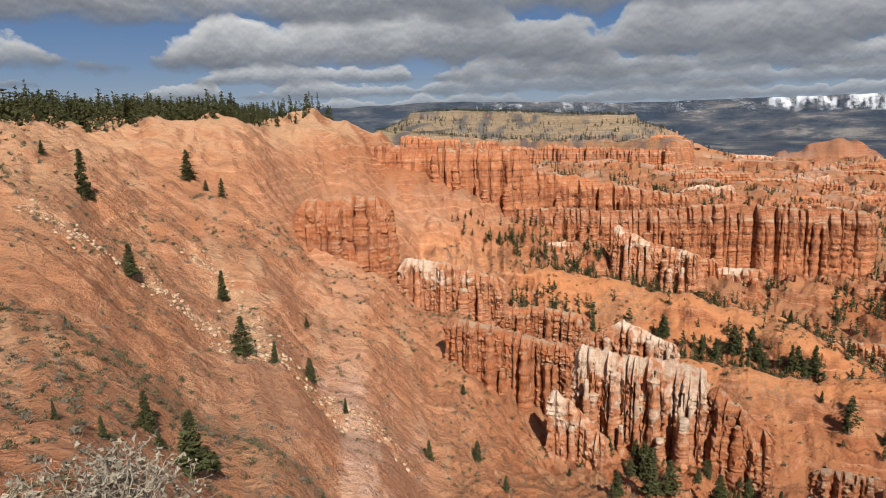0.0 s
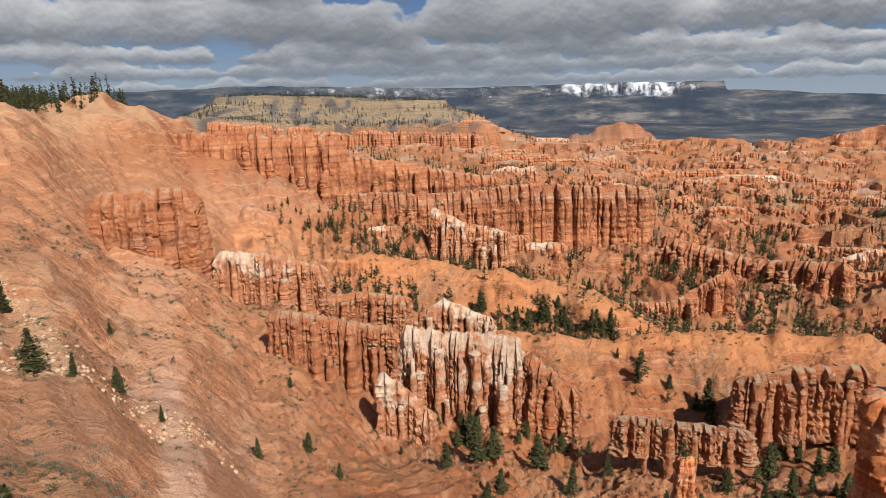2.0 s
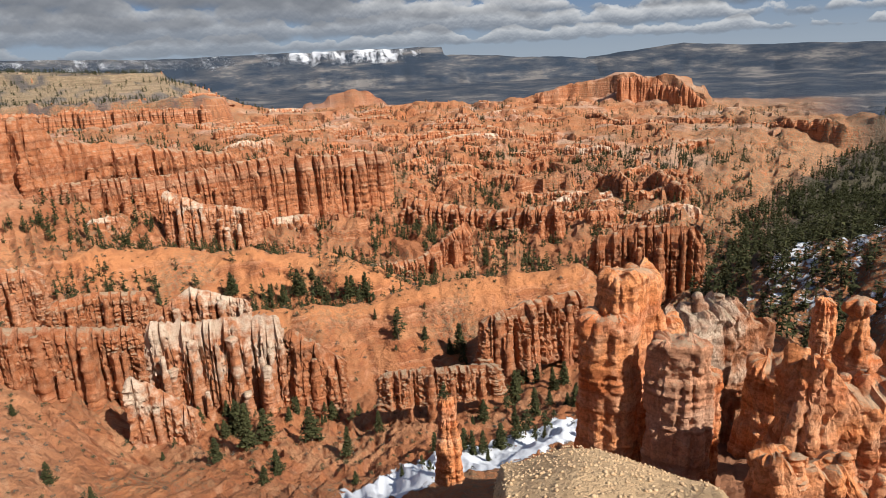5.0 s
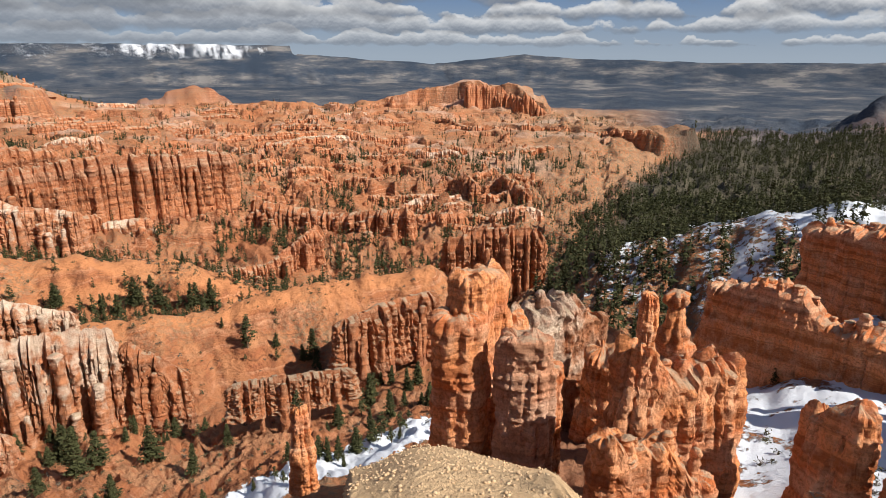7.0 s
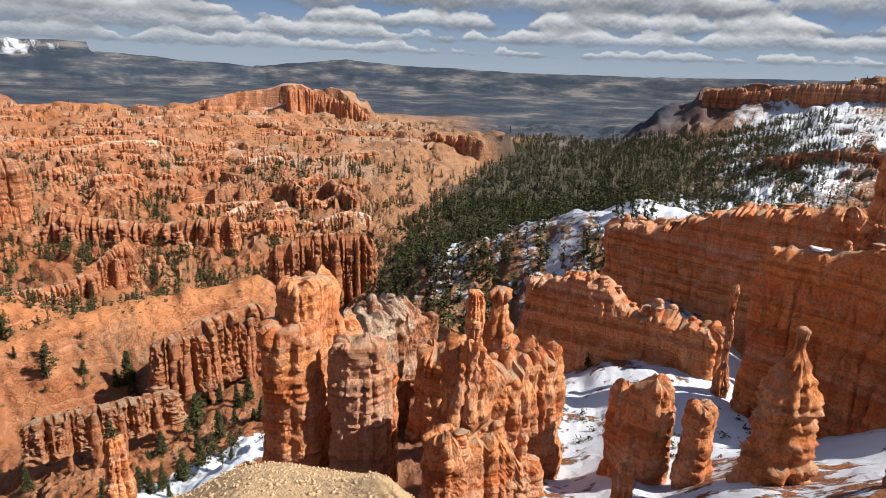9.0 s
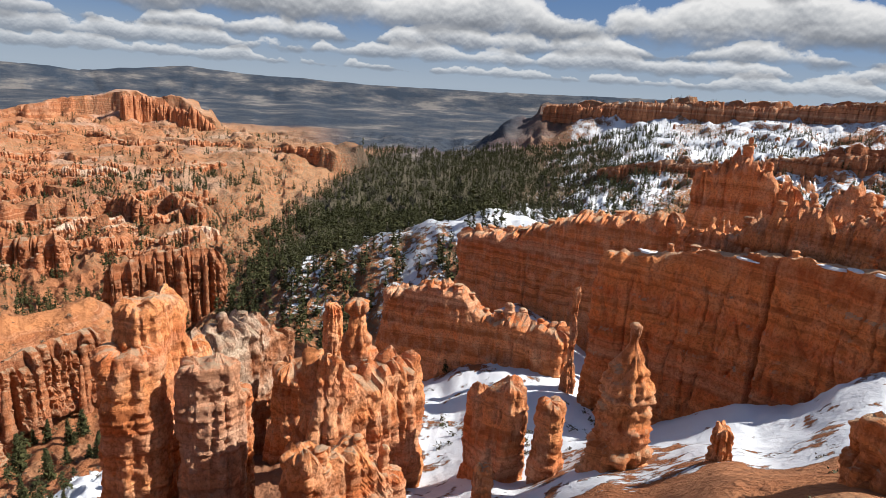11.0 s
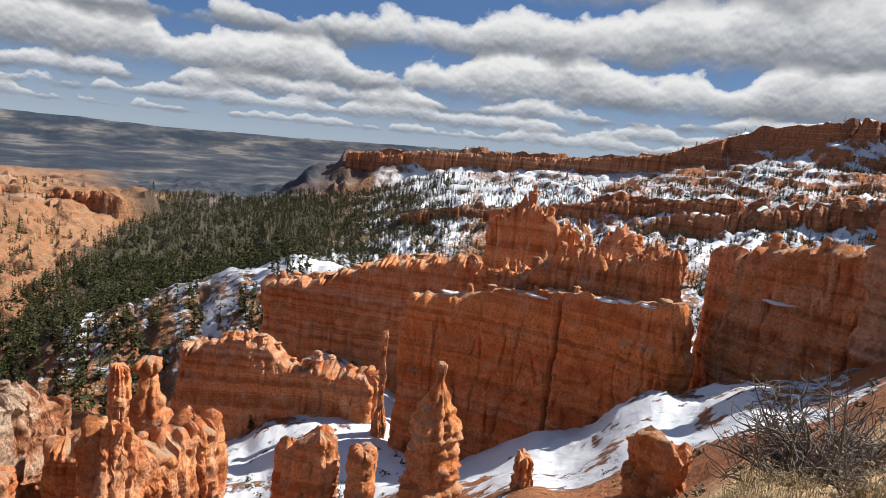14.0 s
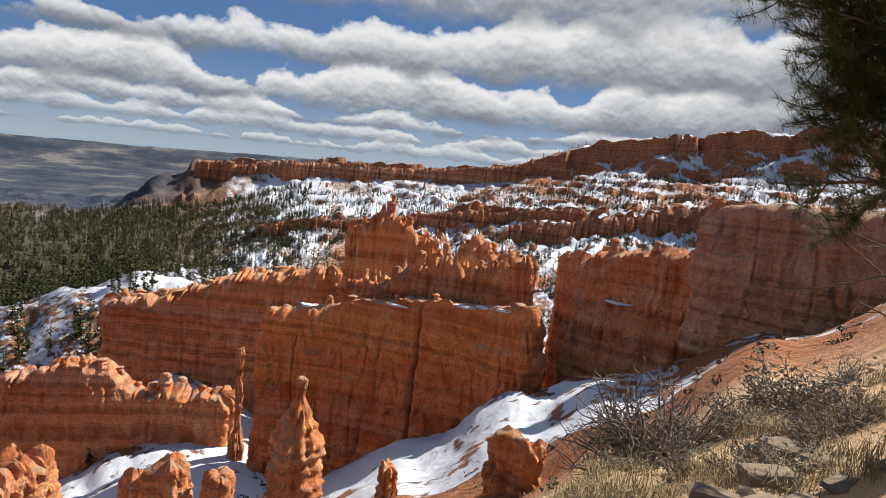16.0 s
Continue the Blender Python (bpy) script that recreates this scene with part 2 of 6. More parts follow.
# ridges: crest line, half width of the rounded top, slope of the flanks, height of a cliff under the crest
RIDGES = [
    # the two smooth saddles that run out from the left
    ([(-5.7, 440.0, -96.3), (44.6, 437.7, -101.9), (115.9, 414.1, -109.1), (171.7, 372.3, -115.8), (196.0, 331.4, -120.5)], 14, 0.62, 0),
    ([(113.4, 309.9, -122.6), (154.0, 257.4, -114.4), (107.2, 280.2, -109.9), (165.2, 250.4, -111.2), (207.3, 230.5, -107.1), (242.3, 209.0, -103.9)], 9, 0.66, 0),
    # cone on the left rim
    ([(-148.6, 571.0, 2.5), (-115.4, 588.8, 8.9), (-89.5, 593.3, -4.0), (-60.2, 597.0, -13.8)], 6, 0.45, 0),
    # long flat mesa and its lower step
    ([(38.1, 1999.6, 20.6), (195.7, 1889.9, 13.7), (390.2, 1757.2, -2.9)], 110, 0.34, 15),
    ([(-127.2, 1695.2, -29.1), (164.3, 1591.5, -56.2), (496.6, 1415.4, -61.6)], 40, 0.45, 50),
    # red hill, pale hills
    ([(1143.5, 2223.2, -141.5), (1302.6, 2075.0, -88.0), (1316.8, 2006.5, -152.0)], 10, 0.5, 12),
    # the humped mesa in the middle distance, with its cliff
    ([(1484.9, 1484.9, -137.7), (1630.9, 1401.0, -95.4), (1752.7, 1245.2, -70.3), (1789.3, 1099.3, -91.6), (1778.2, 1020.1, -145.5)], 30, 0.42, 40),
    ([(1103.6, 1015.9, -139.6), (1235.0, 659.5, -139.0), (1222.6, 441.8, -126.8)], 40, 0.5, 45),
    ([(748.2, 873.4, -139.2), (830.3, 642.7, -151.3), (860.6, 402.2, -152.5)], 20, 0.5, 22),
    # snowy hill beyond the near walls
    ([(330.8, 78.6, -75.9), (327.8, 37.7, -59.3), (309.6, 16.1, -61.8)], 12, 0.5, 0),
    # southern mesa and the stepped snowy ridges below it
    ([(1898.2, 83.7, -33.5), (1833.2, -249.0, 2.9), (1723.0, -520.9, 8.5), (1620.1, -661.7, 21.6), (1460.7, -869.7, 73.1)], 20, 0.5, 24),
    ([(1602.0, -704.3, 22.3), (1455.8, -877.8, 101.3), (1198.8, -1059.7, 140.4), (982.1, -1133.8, 150.2)], 60, 0.6, 32),
    ([(999.0, -44.8, -102.9), (938.9, -144.8, -77.7), (837.1, -330.6, -44.0), (724.5, -444.6, -25.0)], 20, 0.42, 12),
    ([(729.5, -328.4, -55.7), (663.0, -410.9, -32.0), (567.4, -505.7, 3.4)], 15, 0.5, 30),
    # far tables and mountains
    ([(-775.1, 4229.6, 73.1), (-26.6, 4499.9, 105.0), (1372.5, 4285.6, 61.6), (1971.0, 3989.7, 66.7)], 120, 0.45, 14),
    ([(2064.5, 3772.0, 69.8), (2371.9, 3586.6, 66.2), (2658.4, 3379.8, 62.1)], 50, 0.45, 40),
    ([(2804.6, 3390.3, 13.0), (3595.9, 2868.7, -51.6), (3587.7, 2879.0, -40.5), (4000.1, 2467.6, 16.4), (4186.5, 2136.2, -8.3), (4466.7, 1462.5, -28.5), (4767.7, 556.1, -28.9), (4835.5, -374.1, -10.6), (4820.9, -530.1, -10.0), (4436.0, -1960.8, -28.1)], 60, 0.5, 8),
]


def terraces(x, y, z, d):
    """Badlands: ribs cut into treads and fluted cliffs."""
    wx, wy = x + 30 * perlin(x / 110, y / 110, 3.1), y + 30 * perlin(x / 110, y / 110, 7.7)
    far = smooth(700, 1500, d)
    h = z + (15 + 4 * far) * ridged(wx / (170 + 110 * far), wy / (170 + 110 * far), 3) - 10
    tall = 18.0
    flute = 0.16 * ridged(x / 17 + 5, y / 17, 3) + 0.07 * perlin(x / 6, y / 6, 1.7)
    t = h / tall + 0.45 * fbm(x / 60, y / 60, 2.6, 3) + flute
    k = np.floor(t)
    f = t - k
    step = 0.32 * (f / 0.8).clip(0, 1) ** 1.2 + 0.68 * smooth(0.8, 0.92, f)
    return tall * (k + step) - 3


def land(x, y):
    """Height of the ground."""
    x, y = np.atleast_1d(np.asarray(x, float)), np.atleast_1d(np.asarray(y, float))
    d = np.hypot(x, y) + 1e-6
    az = np.degrees(np.arctan2(x, y))
    az = np.where(az < -60, az + 360, az)
    col = np.interp(az, BEARINGS, np.arange(len(BEARINGS)))
    c0 = np.clip(np.floor(col).astype(int), 0, len(BEARINGS) - 2)
    fc = col - c0
    fc = fc * fc * (3 - 2 * fc)
    row = np.clip((np.log(np.maximum(d, 1.0)) - LOGD[0]) / (LOGD[1] - LOGD[0]), 0, len(LOGD) - 1.001)
    r0 = row.astype(int)
    fr = row - r0
    z = (TABLE[c0, r0] * (1 - fr) + TABLE[c0, r0 + 1] * fr) * (1 - fc) + (TABLE[c0 + 1, r0] * (1 - fr) + TABLE[c0 + 1, r0 + 1] * fr) * fc
    # badlands: sharp gullied ribs in the middle distance
    bad = smooth(430, 620, d) * (1 - smooth(2300, 2900, d)) * smooth(2, 18, az) * (1 - smooth(58, 68, az - 5 * smooth(700, 1300, d)))
    bad = np.maximum(bad, 0.8 * smooth(600, 800, d) * (1 - smooth(2000, 2600, d)) * smooth(92, 104, az) * (1 - smooth(150, 165, az)))
    wx, wy = x + 25 * perlin(x / 90, y / 90, 3.1), y + 25 * perlin(x / 90, y / 90, 7.7)
    z = z + bad * (terraces(x, y, z, d) - z)
    # gullies down the left-hand slopes
    slope = smooth(45, 100, d) * (1 - smooth(480, 560, d)) * (1 - smooth(-6, 4, az)) * smooth(-58, -42, az)
    fall, side = 0.96 * x - 0.28 * y, 0.28 * x + 0.96 * y
    side = side + 6 * perlin(fall / 45, side / 45, 2.4)
    z = z + slope * (2.6 * ridged(side / 26, fall / 150, 4) + 0.4 * ridged(side / 8, fall / 90, 2) - 1.4)
    ledge = z / 9 + 0.5 * perlin(x / 70, y / 70, 6.1)
    z = z + slope * 1.6 * np.tanh(3 * perlin(ledge, 0.35)) * smooth(-0.1, 0.4, perlin(x / 45, y / 45, 9.9))
    for pts, half, flank, cliff in RIDGES:
        reach = half + 700
        xs, ys = [p[0] for p in pts], [p[1] for p in pts]
        near = (x > min(xs) - reach) & (x < max(xs) + reach) & (y > min(ys) - reach) & (y < max(ys) + reach)
        if not near.any():
            continue
        px, py = x[near], y[near]
        size = max(half, 8)
        wob = perlin(px / (size * 2.2), py / (size * 2.2), 5.5) * size * 0.35
        dist, top = polyline(px, py, pts)
        south = (pts[0][0] > 600 and pts[0][1] < 100) or (900 < pts[0][0] < 2000 and 800 < pts[0][1] < 1700)
        if south:
            dist = np.abs(dist + 34 * perlin(px / 120, py / 120, 1.1) + 16 * ridged(px / 55, py / 55, 2))
            top = top - 4 + 11 * fbm(px / 90, py / 90, 4.7, 4)
        run = np.maximum(dist + wob * smooth(0, half, dist) - half, 0)
        crest = top - (np.minimum(dist, half) / half) ** 2 * half * (0.16 if cliff == 0 else 0.03)
        if cliff:
            crest = crest + min(0.09 * size, 2.5 if size > 100 and pts[0][1] < 3000 else 6.0) * fbm(px / (size * 2.5), py / (size * 2.5), 3.9, 4)
        rib = 1 + 0.35 * ridged(px / (28 + size), py / (28 + size), 3)
        h = crest - cliff * smooth(0, max(cliff * 0.45, 1), run * rib) - flank * run * (0.8 + 0.25 * rib)
        zn = z[near]
        k = 3.0 + 0.02 * size
        z[near] = np.where(h > zn - 4 * k, np.logaddexp(h / k, zn / k) * k, zn)
    rough = 0.012 * np.minimum(d, 400)
    mesa = smooth(1500, 1650, d) * (1 - smooth(2150, 2300, d)) * (1 - smooth(15, 19, az))
    rough = rough * (1 - 0.8 * mesa)
    mid = smooth(40, 90, d) * (1 - smooth(2200, 2800, d)) * (1 - smooth(145, 155, az)) * (1 - 0.85 * mesa)
    wl = 3.0 + d / 45
    mid = mid * (0.4 + 0.6 * smooth(-2, 6, az)) * (1 - 0.75 * smooth(70, 74, az) * (1 - smooth(105, 112, az)) * (1 - smooth(400, 480, d)))
    mid = mid * (1 - 0.85 * smooth(225, 255, d) * (1 - smooth(430, 470, d)) * smooth(6, 12, az) * (1 - smooth(50, 56, az)))
    z = z + mid * (0.011 - 0.006 * bad) * np.minimum(d, 700) * (ridged(wx / wl, wy / wl, 4) - 0.6)
    z = z + mid * bad * 1.6 * np.tanh(2.5 * ridged(wx / 24, wy / 24, 3))
    z = z + rough * fbm(x / (6 + d / 25), y / (6 + d / 25), 1.3, 4) * smooth(3, 14, d)
    z = z + 0.05 * fbm(x / 0.9, y / 0.9, 2.2, 4) * (1 - smooth(15, 40, d))
    return z


def ground_z(x, y):
    return float(land([x], [y])[0])


# ---- materials ----
def material(name):
    m = bpy.data.materials.new(name)
    m.use_nodes = True
    return m, Nodes(m.node_tree)


def finish(n, color, rough, bump=None, strength=0.5, distance=0.1, spec=0.3):
    b = n.add("ShaderNodeBsdfPrincipled", {"Base Color": color, "Roughness": rough, "Specular IOR Level": spec})
    if bump is not None:
        nb = n.add("ShaderNodeBump", {"Height": bump, "Strength": strength, "Distance": distance})
        n.tree.links.new(nb.outputs[0], b.inputs["Normal"])
    n.tree.links.new(b.outputs[0], n.add("ShaderNodeOutputMaterial").inputs[0])


def strata(n, pos, warp=3.0, seed=0.0, fine=1.0):
    """Height with a slight warp, for layered colours; and two band noises."""
    sep = n.add("ShaderNodeSeparateXYZ", {0: pos})
    w = n.noise(pos, 0.03, 3.0)
    z = n.math("ADD", sep.outputs[2], n.math("MULTIPLY", n.math("SUBTRACT", w, 0.5), warp))
    v1 = n.add("ShaderNodeCombineXYZ", {0: seed, 1: n.math("MULTIPLY", sep.outputs[0], 0.004), 2: z}).outputs[0]
    return z, n.noise(v1, 0.16 * fine, 3.0), n.noise(v1, 0.9 * fine, 4.0, 0.6)


def make_ground_material():
    m, n = material("badland_ground")
    pos = n.add("ShaderNodeNewGeometry").outputs["Position"]
    z, wide, thin = strata(n, pos, 16.0, 0.0, 0.45)
    big = n.noise(pos, 0.02, 5.0)
    mid = n.noise(pos, 0.25, 5.0, 0.6)
    fine = n.noise(pos, 2.5, 5.0, 0.65)
    base = n.ramp(wide, [(0.25, (0.30, 0.105, 0.048)), (0.42, (0.44, 0.175, 0.075)), (0.52, (0.36, 0.13, 0.055)), (0.62, (0.50, 0.25, 0.13)), (0.72, (0.40, 0.145, 0.06)), (0.82, (0.30, 0.14, 0.085))])
    col = n.mix(n.math("MULTIPLY", n.ramp(big, [(0.4, 0.0), (0.65, 1.0)]), 0.55), base, (0.50, 0.235, 0.115))
    zone = n.attribute("zone")
    zs = n.add("ShaderNodeSeparateXYZ", {0: zone})
    lev = n.math("MULTIPLY_ADD", z, 1 / 110, 1.0)
    much = n.ramp(lev, [(0.26, 0.0), (0.33, 0.55), (0.42, 0.2), (0.49, 0.6), (0.56, 0.45), (0.60, 0.1), (0.66, 0.45), (0.80, 0.4), (0.88, 0.0)])
    hue = n.ramp(lev, [(0.0, (0.56, 0.32, 0.22)), (0.42, (0.56, 0.32, 0.22)), (0.46, (0.27, 0.165, 0.115)), (0.57, (0.30, 0.15, 0.09)), (0.64, (0.29, 0.105, 0.048)), (1.0, (0.32, 0.12, 0.055))])
    col = n.mix(much, col, hue)
    tan = n.math("MULTIPLY", zs.outputs[0], n.ramp(mid, [(0.3, 0.5), (0.6, 1.0)]))
    col = n.mix(tan, col, (0.53, 0.32, 0.185))
    pale = n.math("MULTIPLY", zs.outputs[1], n.ramp(mid, [(0.32, 0.25), (0.6, 1.0)]))
    col = n.mix(pale, col, (0.60, 0.40, 0.31))
    col = n.mix(n.math("MULTIPLY", n.ramp(fine, [(0.35, 1.0), (0.55, 0.0)]), 0.45), col, (0.19, 0.085, 0.045))
    ks = n.add("ShaderNodeSeparateXYZ", {0: n.attribute("kind_of_land")})
    so = n.add("ShaderNodeSeparateXYZ", {0: n.attribute("soft_land")})
    col = n.mix(n.math("MULTIPLY", so.outputs[1], 0.45), col, (0.60, 0.42, 0.31))
    col = n.mix(n.math("MULTIPLY", so.outputs[0], 0.85), col, n.mix(mid, (0.50, 0.19, 0.075), (0.66, 0.29, 0.125)))
    # cliffs: thin dark and pale beds and rain streaks
    bed = n.ramp(thin, [(0.34, (0.12, 0.045, 0.024)), (0.42, (0.40, 0.15, 0.065)), (0.52, (0.30, 0.10, 0.045)), (0.62, (0.54, 0.27, 0.15)), (0.74, (0.36, 0.13, 0.06))])
    drip = n.noise(n.scale(pos, (1.0, 1.0, 0.12)), 0.22, 5.0, 0.65)
    bed = n.mix(n.math("MULTIPLY", n.ramp(drip, [(0.40, 1.0), (0.52, 0.0)]), 0.65), bed, (0.13, 0.048, 0.025))
    col = n.mix(n.math("MULTIPLY", ks.outputs[1], 0.85), col, bed)
    # rills that run down the smooth slopes
    turned = n.add("ShaderNodeVectorRotate", {"Vector": pos, "Angle": radians(16.0)})
    turned.rotation_type = "Z_AXIS"
    col = n.mix(n.math("MULTIPLY", ks.outputs[2], 0.3), col, (0.60, 0.315, 0.175))
    rill = n.noise(n.scale(turned.outputs[0], (0.03, 0.30, 0.02)), 1.0, 5.0, 0.6)
    col = n.mix(n.math("MULTIPLY", ks.outputs[2], n.ramp(rill, [(0.34, 0.3), (0.46, 0.0)])), col, (0.20, 0.075, 0.035))
    col = n.mix(n.math("MULTIPLY", ks.outputs[2], n.ramp(rill, [(0.56, 0.0), (0.68, 0.4)])), col, (0.58, 0.33, 0.20))
    # grey-tan tableland
    tabs = n.ramp(n.noise(n.scale(pos, (0.02, 0.02, 1.0)), 0.35, 4.0, 0.6), [(0.35, (0.16, 0.105, 0.07)), (0.5, (0.36, 0.26, 0.17)), (0.6, (0.20, 0.135, 0.09)), (0.7, (0.46, 0.36, 0.26))])
    col = n.mix(ks.outputs[0], col, tabs)
    scrub = n.math("MULTIPLY", zs.outputs[2], n.ramp(n.noise(pos, 0.5, 6.0, 0.7), [(0.47, 0.0), (0.56, 1.0)]), clamp=True)
    col = n.mix(scrub, col, n.mix(fine, (0.10, 0.085, 0.05), (0.28, 0.22, 0.14)))
    more = n.attribute("cover")
    ms = n.add("ShaderNodeSeparateXYZ", {0: more})
    # dark forested plain; blue of haze and cloud shade are mixed into its colour
    hazy_plain = n.mix(n.ramp(n.noise(n.scale(pos, (1.0, 1.0, 5.0)), 0.004, 8.0, 0.66), [(0.42, 0.0), (0.55, 0.3), (0.64, 1.0)]), (0.028, 0.040, 0.060), (0.16, 0.15, 0.145))
    col = n.mix(ms.outputs[1], col, hazy_plain)
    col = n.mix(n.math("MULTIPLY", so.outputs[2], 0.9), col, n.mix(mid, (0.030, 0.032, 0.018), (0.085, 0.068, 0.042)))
    gravel = n.mix(n.noise(pos, 25.0, 4.0, 0.7), (0.44, 0.27, 0.14), (0.74, 0.53, 0.32))
    col = n.mix(ms.outputs[2], col, gravel)
    sn = n.math("ADD", ms.outputs[0], n.math("MULTIPLY_ADD", n.math("SUBTRACT", n.noise(pos, 0.30, 7.0, 0.72), 0.5), 1.5, n.math("MULTIPLY", n.math("SUBTRACT", n.noise(pos, 0.04, 3.0), 0.5), 0.5)))
    snow = n.ramp(sn, [(0.5, 0.0), (0.56, 1.0)])
    col = n.mix(snow, col, (0.56, 0.58, 0.62))
    bump = n.math("ADD", n.math("MULTIPLY", n.noise(pos, 0.12, 8.0, 0.68), n.math("MULTIPLY_ADD", ms.outputs[2], -5.6, 6.0)), n.math("MULTIPLY", n.noise(pos, 14.0, 5.0, 0.75), 0.09))
    bump = n.math("MULTIPLY", bump, n.math("MULTIPLY_ADD", snow, -0.85, 1.0))
    finish(n, col, 0.95, bump, 1.0, 0.9, 0.15)
    return m


def make_rock(name, red, orange, pale, white_top=None, ledge=1.0, calm=1.0):
    m, n = material(name)
    pos = n.add("ShaderNodeNewGeometry").outputs["Position"]
    z, wide, thin = strata(n, pos, 2.0 * ledge, 0.0, 0.42 if ledge > 1 else 1.0)
    mid = n.noise(pos, 0.35, 5.0, 0.6)
    fine = n.noise(pos, 3.0, 6.0, 0.65)
    rain = n.noise(n.scale(pos, (1.0, 1.0, 0.1)), 0.9, 5.0, 0.65)
    seam = n.noise(n.scale(pos, (1.0, 1.0, 0.07)), 0.5 / ledge, 3.0, 0.6)
    col = n.ramp(wide, [(0.28, red), (0.45, orange), (0.58, red), (0.72, pale), (0.82, orange)])
    col = n.mix(n.math("MULTIPLY", n.ramp(thin, [(0.38, 1.0), (0.50, 0.0)]), 0.7 * calm), col, tuple(0.5 * c for c in red))
    col = n.mix(n.math("MULTIPLY", n.ramp(mid, [(0.45, 0.0), (0.7, 1.0)]), 0.55), col, pale)
    col = n.mix(n.math("MULTIPLY", n.ramp(rain, [(0.52, 0.0), (0.7, 1.0)]), 0.35), col, pale)
    col = n.mix(n.math("MULTIPLY", n.ramp(seam, [(0.475, 0.0), (0.5, 1.0), (0.525, 0.0)]), 0.22 * calm), col, tuple(0.4 * c for c in red))
    if white_top:
        up = n.add("ShaderNodeSeparateXYZ", {0: n.add("ShaderNodeTexCoord").outputs["Generated"]}).outputs[2]
        lim = n.math("ADD", n.math("MULTIPLY", up, 0.35), n.math("ADD", n.math("MULTIPLY", n.noise(pos, 0.07, 3.0), 0.9), n.math("MULTIPLY", n.math("SUBTRACT", mid, 0.5), 0.5)))
        col = n.mix(n.math("MULTIPLY", n.ramp(lim, [(0.68, 0.0), (0.84, 1.0)]), 0.85), col, white_top)
    col = n.mix(n.math("MULTIPLY", n.ramp(fine, [(0.40, 1.0), (0.52, 0.0)]), 0.45), col, tuple(0.45 * c for c in red))
    nz = n.add("ShaderNodeSeparateXYZ", {0: n.add("ShaderNodeNewGeometry").outputs["True Normal"]}).outputs[2]
    top = n.ramp(n.math("ADD", nz, n.math("MULTIPLY", n.math("SUBTRACT", mid, 0.5), 0.5)), [(0.72, 0.0), (0.9, 1.0)])
    col = n.mix(n.math("MULTIPLY", top, 0.7), col, (0.40, 0.31, 0.21))
    bump = n.math("ADD", n.math("MULTIPLY", thin, 0.8), n.math("ADD", n.math("MULTIPLY", fine, 0.5), n.math("MULTIPLY", n.noise(pos, 12.0, 4.0, 0.7), 0.15)))
    bump = n.math("ADD", bump, n.math("MULTIPLY", n.noise(n.scale(pos, (1.0, 1.0, 0.6)), 1.1, 6.0, 0.7), 0.9 * calm))
    finish(n, col, 0.93, bump, 1.0, 0.8 * ledge * calm, 0.12)
    return m


GROUND = make_ground_material()
ROCK = make_rock("orange_limestone", (0.60, 0.185, 0.066), (0.76, 0.31, 0.125), (0.80, 0.50, 0.32), ledge=0.6)
ROCK_FAR = make_rock("layered_limestone", (0.34, 0.112, 0.050), (0.50, 0.19, 0.084), (0.58, 0.34, 0.21), ledge=1.2)
ROCK_PALE = make_rock("white_capped_limestone", (0.40, 0.15, 0.07), (0.54, 0.23, 0.11), (0.60, 0.39, 0.27), (0.66, 0.54, 0.42), ledge=0.9)


# great wall's orange rock; extra red stands in for warm bounce light in shade
ROCK_CALM = make_rock("smooth_orange_limestone", (0.60, 0.15, 0.045), (0.74, 0.25, 0.08), (0.74, 0.36, 0.18), ledge=0.6, calm=0.8)
# pinkish rock; its paler tone also stands in for bounce light on unlit faces
ROCK_PINK_BOUNCE = make_rock("pink_bounce_limestone", (0.54, 0.25, 0.14), (0.66, 0.34, 0.20), (0.68, 0.44, 0.31), ledge=0.6)


def plain_material(name, a, b, scale=4.0, rough=0.9):
    m, n = material(name)
    pos = n.add("ShaderNodeNewGeometry").outputs["Position"]
    f = n.noise(pos, scale, 5.0, 0.65)
    rnd = n.add("ShaderNodeObjectInfo").outputs["Random"]
    isl = n.add("ShaderNodeNewGeometry").outputs["Random Per Island"]
    col = n.mix(n.math("MULTIPLY_ADD", isl, 0.5, n.math("MULTIPLY", f, 0.6), clamp=True), a, b)
    col = n.mix(n.math("MULTIPLY", rnd, 0.25), col, tuple(0.6 * c for c in a))
    finish(n, col, rough, f, 0.4, 0.03, 0.2)
    return m


PINE = plain_material("pine_needles", (0.024, 0.027, 0.010), (0.078, 0.080, 0.030), 0.8)
BARK = plain_material("pine_bark", (0.10, 0.065, 0.04), (0.22, 0.15, 0.10), 6.0)
SNOW = plain_material("snow", (0.62, 0.64, 0.68), (0.68, 0.69, 0.72), 1.0, 0.6)


# ---- building helpers ----
def part(name, mesh, mat, parent=None, label=""):
    ob = new(name, mesh)
    if not mesh.materials:
        mesh.materials.append(mat)
    if parent is not None:
        ob.parent = parent
    if label:
        tagged(ob, label)
    return ob


def mesh_from(name, verts, faces, shade=True, crisp=None):
    me = bpy.data.meshes.new(name)
    verts = np.asarray(verts, np.float32)
    faces = np.asarray(faces, np.int32)
    k = faces.shape[1]
    me.vertices.add(len(verts))
    me.vertices.foreach_set("co", verts.ravel())
    me.loops.add(faces.size)
    me.loops.foreach_set("vertex_index", faces.ravel())
    me.polygons.add(len(faces))
    me.polygons.foreach_set("loop_start", np.arange(0, faces.size, k, dtype=np.int32))
    if shade:
        me.polygons.foreach_set("use_smooth", np.ones(len(faces), bool))
    me.update(calc_edges=True)
    if crisp:
        me.set_sharp_from_angle(angle=radians(crisp))
    return me


